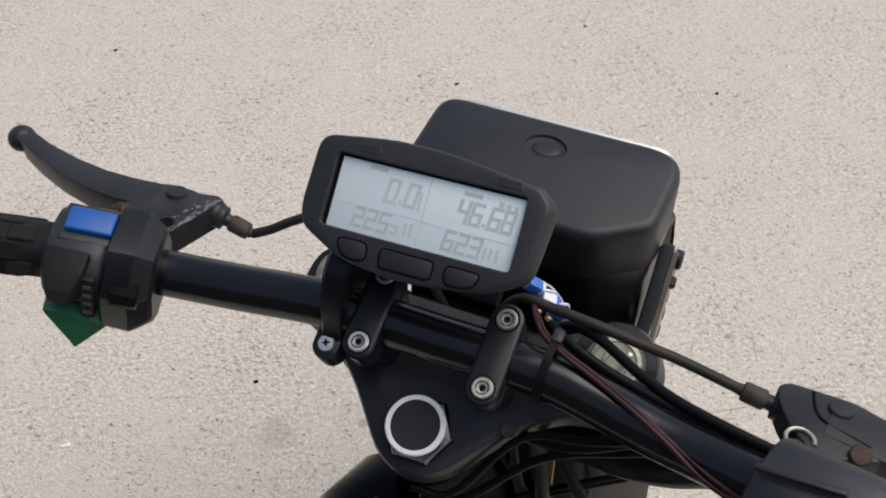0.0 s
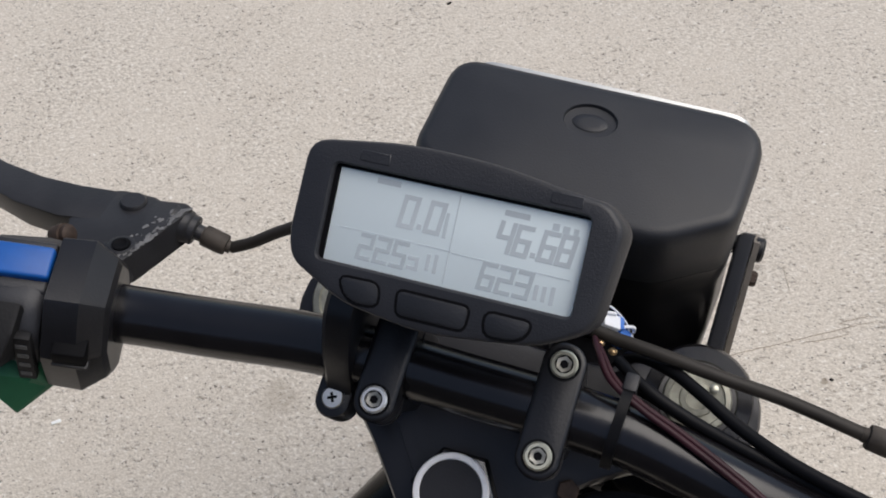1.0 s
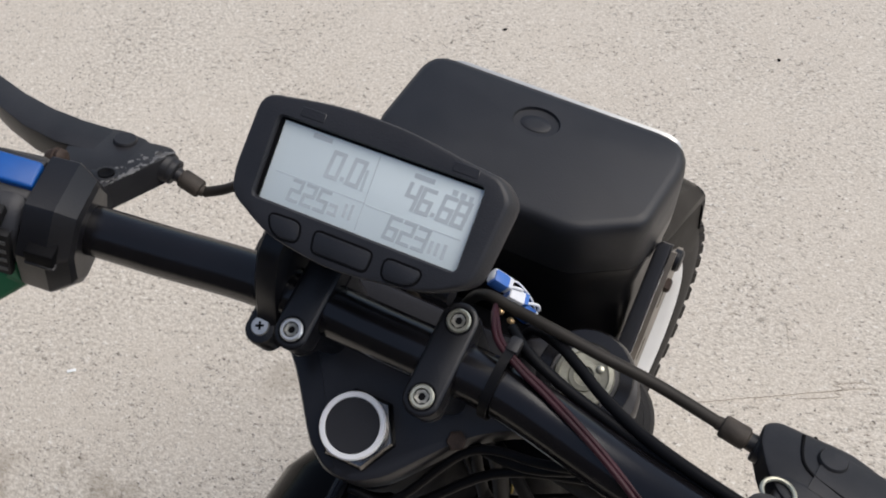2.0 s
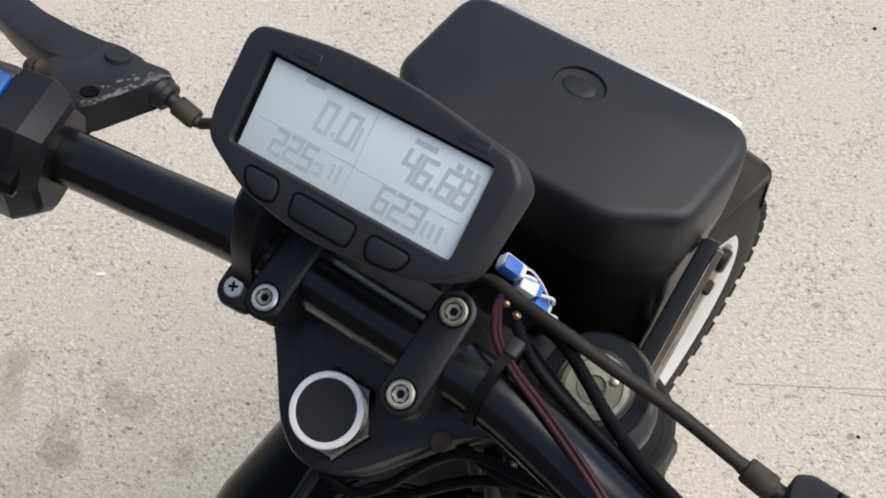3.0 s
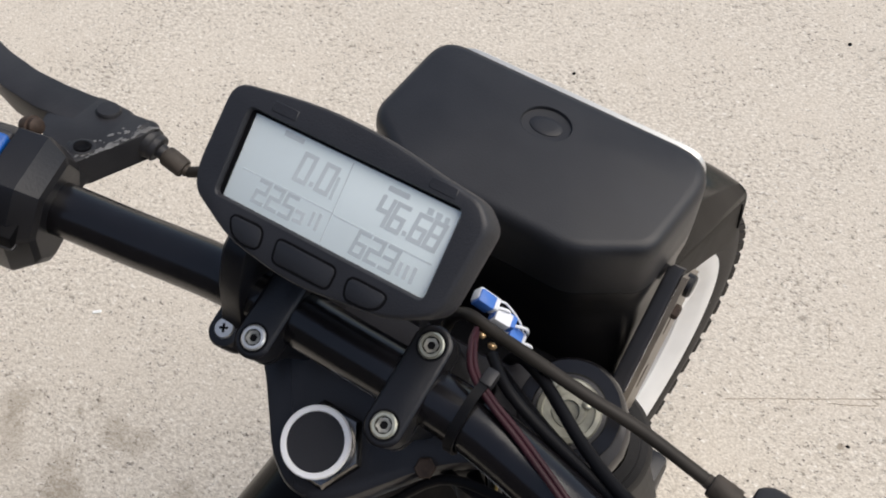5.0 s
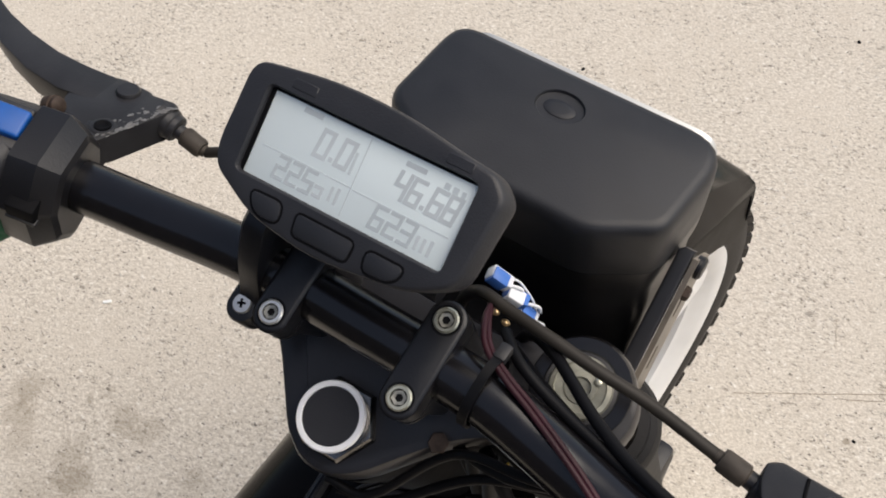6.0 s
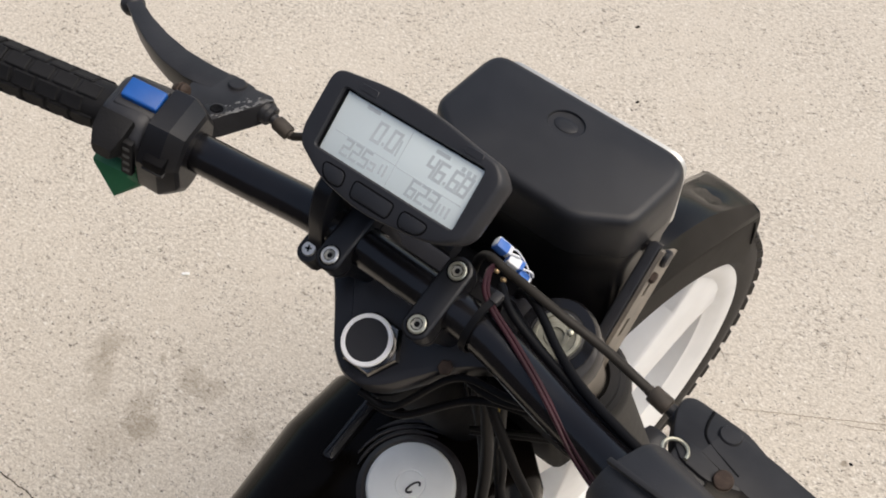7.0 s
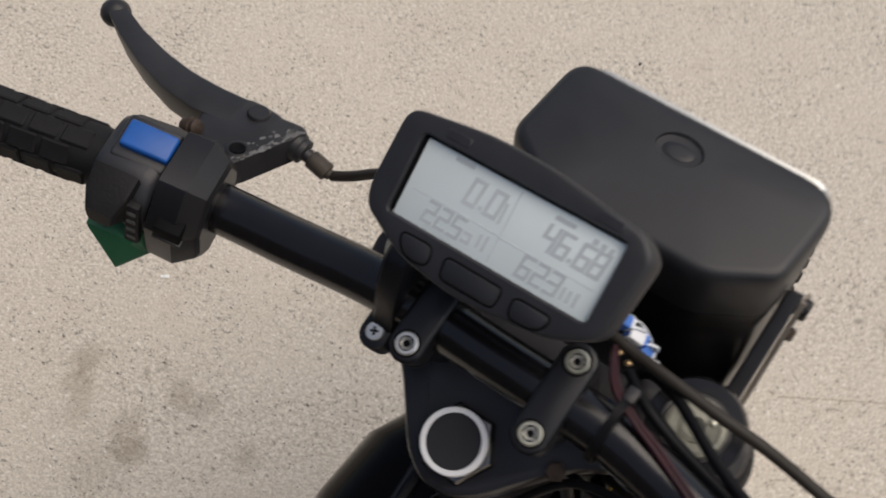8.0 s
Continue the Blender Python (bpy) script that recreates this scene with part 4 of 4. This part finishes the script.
turned(bm, CAPC, CU, [(37.5, -8), (37.5, 1), (34, 3.2), (31.5, 2)], 48)
part("cap_seat", bm, BOOT, tank)
bm = bmesh.new()
turned(bm, CAPC, CU, [(30, 0), (30.6, 6), (29.6, 9), (27.8, 10.2), (10.4, 10.8), (10.0, 10.0), (9.2, 10.0), (8.8, 10.9), (0.1, 11)], 64)
tank_cap = part("tank_cap", bm, WHITECAP, tank, "round white tank cap")
bm = bmesh.new()
tube(bm, [CAPC + CU * 0.0112 + Vector((3 + 4.6 * math.cos(t) * 0.5 + 1.2 * math.sin(t), -0.5 + 5.2 * math.sin(t), 0)) / 1000 for t in np.linspace(radians(40), radians(330), 10)], 0.75, 8, 2)
part("cap_mark", bm, LEVER, tank)
# raised flat rib added as the tank shoulder's highlight band, and folds of the filler boot
bm = bmesh.new()
slab(bm, rounded([(-62, 38), (-51, 39), (-45.5, -20), (-56, -22)], 4, 4), -252, -239.6, v, 4.5)
part("highlight_rib", bm, ANODISED, tank)
for rad, lift, a0, a1 in ((41, 1, 105, 195), (46, -1, 100, 185), (51, -2, 95, 160)):
    bm = bmesh.new()
    tube(bm, [CAPC + Vector((rad * math.cos(t), rad * math.sin(t), lift)) / 1000 for t in np.linspace(radians(a0), radians(a1), 9)], [0.6, 1.8, 2.0, 1.6, 0.5], 10, 3)
    part("boot_fold", bm, BOOT, tank)
bm = bmesh.new()
tube(bm, [v(0, 84, -268), v(0, 40, -300), v(0, -40, -340)], 20, 20)
part("frame_tube", bm, GLOSS, bike)


# ---- cables and wires ----
def cable(name, pts, r, mat, label=""):
    bm = bmesh.new()
    tube(bm, pts, r, 10, 6)
    return part(name, bm, mat, bike, label)


cable("brake_cable", [v(-121, 58, -26), v(-111, 61.5, -22), v(-97, 66, -13.5), v(-70, 74, -2), v(-40, 76, -20), v(-10, 74, -90)], 2.5, CABLE)
cable("brake_cable", [v(131.8, 45.3, -9.6), v(104, 48, -6), v(82, 47, -1), v(62, 48, 1), v(44, 50, 0), v(26, 54, -6), v(10, 64, -50), v(4, 66, -110)], 2.5, CABLE)
cable("throttle_cable", [v(160, 6, 11), v(130, 13, 8), v(108, 20, 5), v(90, 29, 2), v(76, 38, 0), v(64, 46, -4), v(50, 54, -16), v(40, 60, -50)], 2.4, BLACKWIRE)
cable("throttle_cable", [v(150, 10, 2), v(122, 16, -4), v(98, 23, -6), v(78, 30, -8), v(58, 40, -14), v(44, 52, -30)], 2.4, BLACKWIRE)
cable("red_wire", [v(156, -19, 5), v(143, -13.5, 3), v(126, -6.5, 2.5), v(109, 1.5, 4.5), v(94, 8.5, 7), v(73, 17.5, 8.6), v(58, 23, 9.8), v(47.5, 29, 10), v(41, 38, 8), v(37, 46, 2)], 1.15, REDWIRE, "faded red twin wire")
cable("red_wire", [v(156, -21, 4), v(143, -15.5, 1.5), v(126, -8.6, 0.5), v(109, -0.6, 4.8), v(94, 6.2, 7.6), v(73, 15.2, 9.2), v(58, 21, 10.4), v(46, 28, 10.6), v(39.5, 38, 8.6), v(36, 47, 2)], 1.15, REDWIRE)
cable("black_wire", [v(152, 4, 8), v(126, 13, 3), v(100, 20, 1.5), v(76, 26, 2), v(58, 32, 4), v(46, 42, 0)], 2.2, BLACKWIRE)
cable("yellow_wire", [v(57, 32, -92), v(57, 30, -104), v(57, 28, -120)], 0.7, YELLOWWIRE)
cable("black_wire", [steer(52, 20, -34), v(62, 14, -62), v(84, 8, -100), v(106, 2, -140), v(112, -20, -200)], 3.0, BLACKWIRE)
cable("black_wire", [steer(36, 14, -34), v(48, 26, -80), v(56, 22, -150), v(62, 8, -210), v(70, -8, -260)], 4.0, BLACKWIRE)
cable("black_wire", [v(-60, 60, -40), v(0, 30, -62), v(60, 10, -48), v(110, 20, -26)], 2.2, BLACKWIRE)
cable("black_wire", [steer(0, -24, -36), steer(20, -20, -37), v(46, 6, -44), v(76, 10, -34), v(110, 10, -16), v(150, 4, -8)], 2.0, BLACKWIRE)
cable("black_wire", [steer(4, -26, -44), steer(24, -20, -48), v(56, 8, -60), v(92, 16, -44), v(120, 12, -20), v(152, 2, -8)], 2.2, BLACKWIRE)
for lift in (0, 5):
    cable("black_wire", [v(40, 26, -150 + lift), v(66, 30, -126 + lift), v(90, 30, -98 + lift), v(108, 26, -70 + lift), v(126, 12, -26)], 1.7, BLACKWIRE)
# thick black loom added to stand for the shade below the bar
cable("shade_loom", [v(30, 44, -96), v(62, 42, -96), v(90, 34, -84), v(112, 20, -52), v(130, 6, -14)], 8.5, BLACKWIRE)
for x0, x1, x2, rad in ((26, 44, 58, 3.2), (38, 60, 66, 2.6), (46, 56, 80, 3.4), (20, 52, 50, 2.4)):
    cable("black_wire", [v(x0, 46, -70), v(x0 + 6, 40, -130), v(x1, 34, -190), v(x2, 16, -250)], rad, BLACKWIRE)
# zip tie round the right of the bar
dz, az, uz = bar_frame(52)
bm = bmesh.new()
rings = []
for t in np.linspace(0, 2 * math.pi, 32, endpoint=False):
    r = 11.6 + 5.0 * max(0, math.cos(t - radians(48))) ** 3
    o = az * math.cos(t) + uz * math.sin(t)
    rings.append([bar_at(52) + (o * (r + q) + dz * h) / 1000 for q, h in ((0, -1.8), (1.1, -1.8), (1.1, 1.8), (0, 1.8))])
made = [[bm.verts.new(p) for p in r] for r in rings]
for r0, r1 in zip(made, made[1:] + made[:1]):
    for i in range(4):
        bm.faces.new((r0[i], r0[(i + 1) % 4], r1[(i + 1) % 4], r1[i]))
zip_tie = part("zip_tie", bm, BLACKWIRE, bike)
bm = bmesh.new()
block(bm, bar_at(52) + (az * 12.5 + uz * 13) / 1000, (5, 7, 5), None, 1)
part("zip_tie_head", bm, LEVER, zip_tie)
# loose connectors beside the display: blue pieces in white sleeves
for k, (p, turn) in enumerate((((31.5, 61, -1.5), 36), ((38.5, 62, -10.5), 30), ((43, 62.5, -19.5), 48))):
    m = pose(0, 0, 0, 0, turn, 14).to_3x3()
    bm = bmesh.new()
    block(bm, v(*p), (10.0, 5.4, 5.8), m, 0.8, 2)
    connector = part("wire_connector", bm, WHITEWIRE if k != 1 else BLUEWIRE, bike)
    bm = bmesh.new()
    block(bm, v(*p) + m @ Vector((-0.001, -0.001, 0.0006)), (7.2, 5.6, 6.2), m, 0.6, 2)
    part("connector_core", bm, BLUEWIRE if k != 1 else WHITEWIRE, connector)
    bm = bmesh.new()
    tube(bm, [v(*p) + m @ Vector((0.005, 0, 0)), v(*p) + m @ Vector((0.010, 0.001, 0.001)), v(*p) + m @ Vector((0.013, 0.002, -0.003))], 0.7, 8, 4)
    part("connector_wire", bm, WHITEWIRE, connector)
cable("white_wire", [v(35, 64, -3), v(38, 66, -6), v(44, 66, -14), v(46, 66, -24), v(42, 68, -36)], 0.45, WHITEWIRE)
for p in ((38, 48, -2), (43, 47, -4)):
    bm = bmesh.new()
    m = Matrix.Translation(v(*p)) @ Matrix.Diagonal((0.0018, 0.0014, 0.0014, 1))
    bmesh.ops.create_icosphere(bm, subdivisions=2, radius=1, matrix=m)
    part("terminal", bm, BRASS, bike)
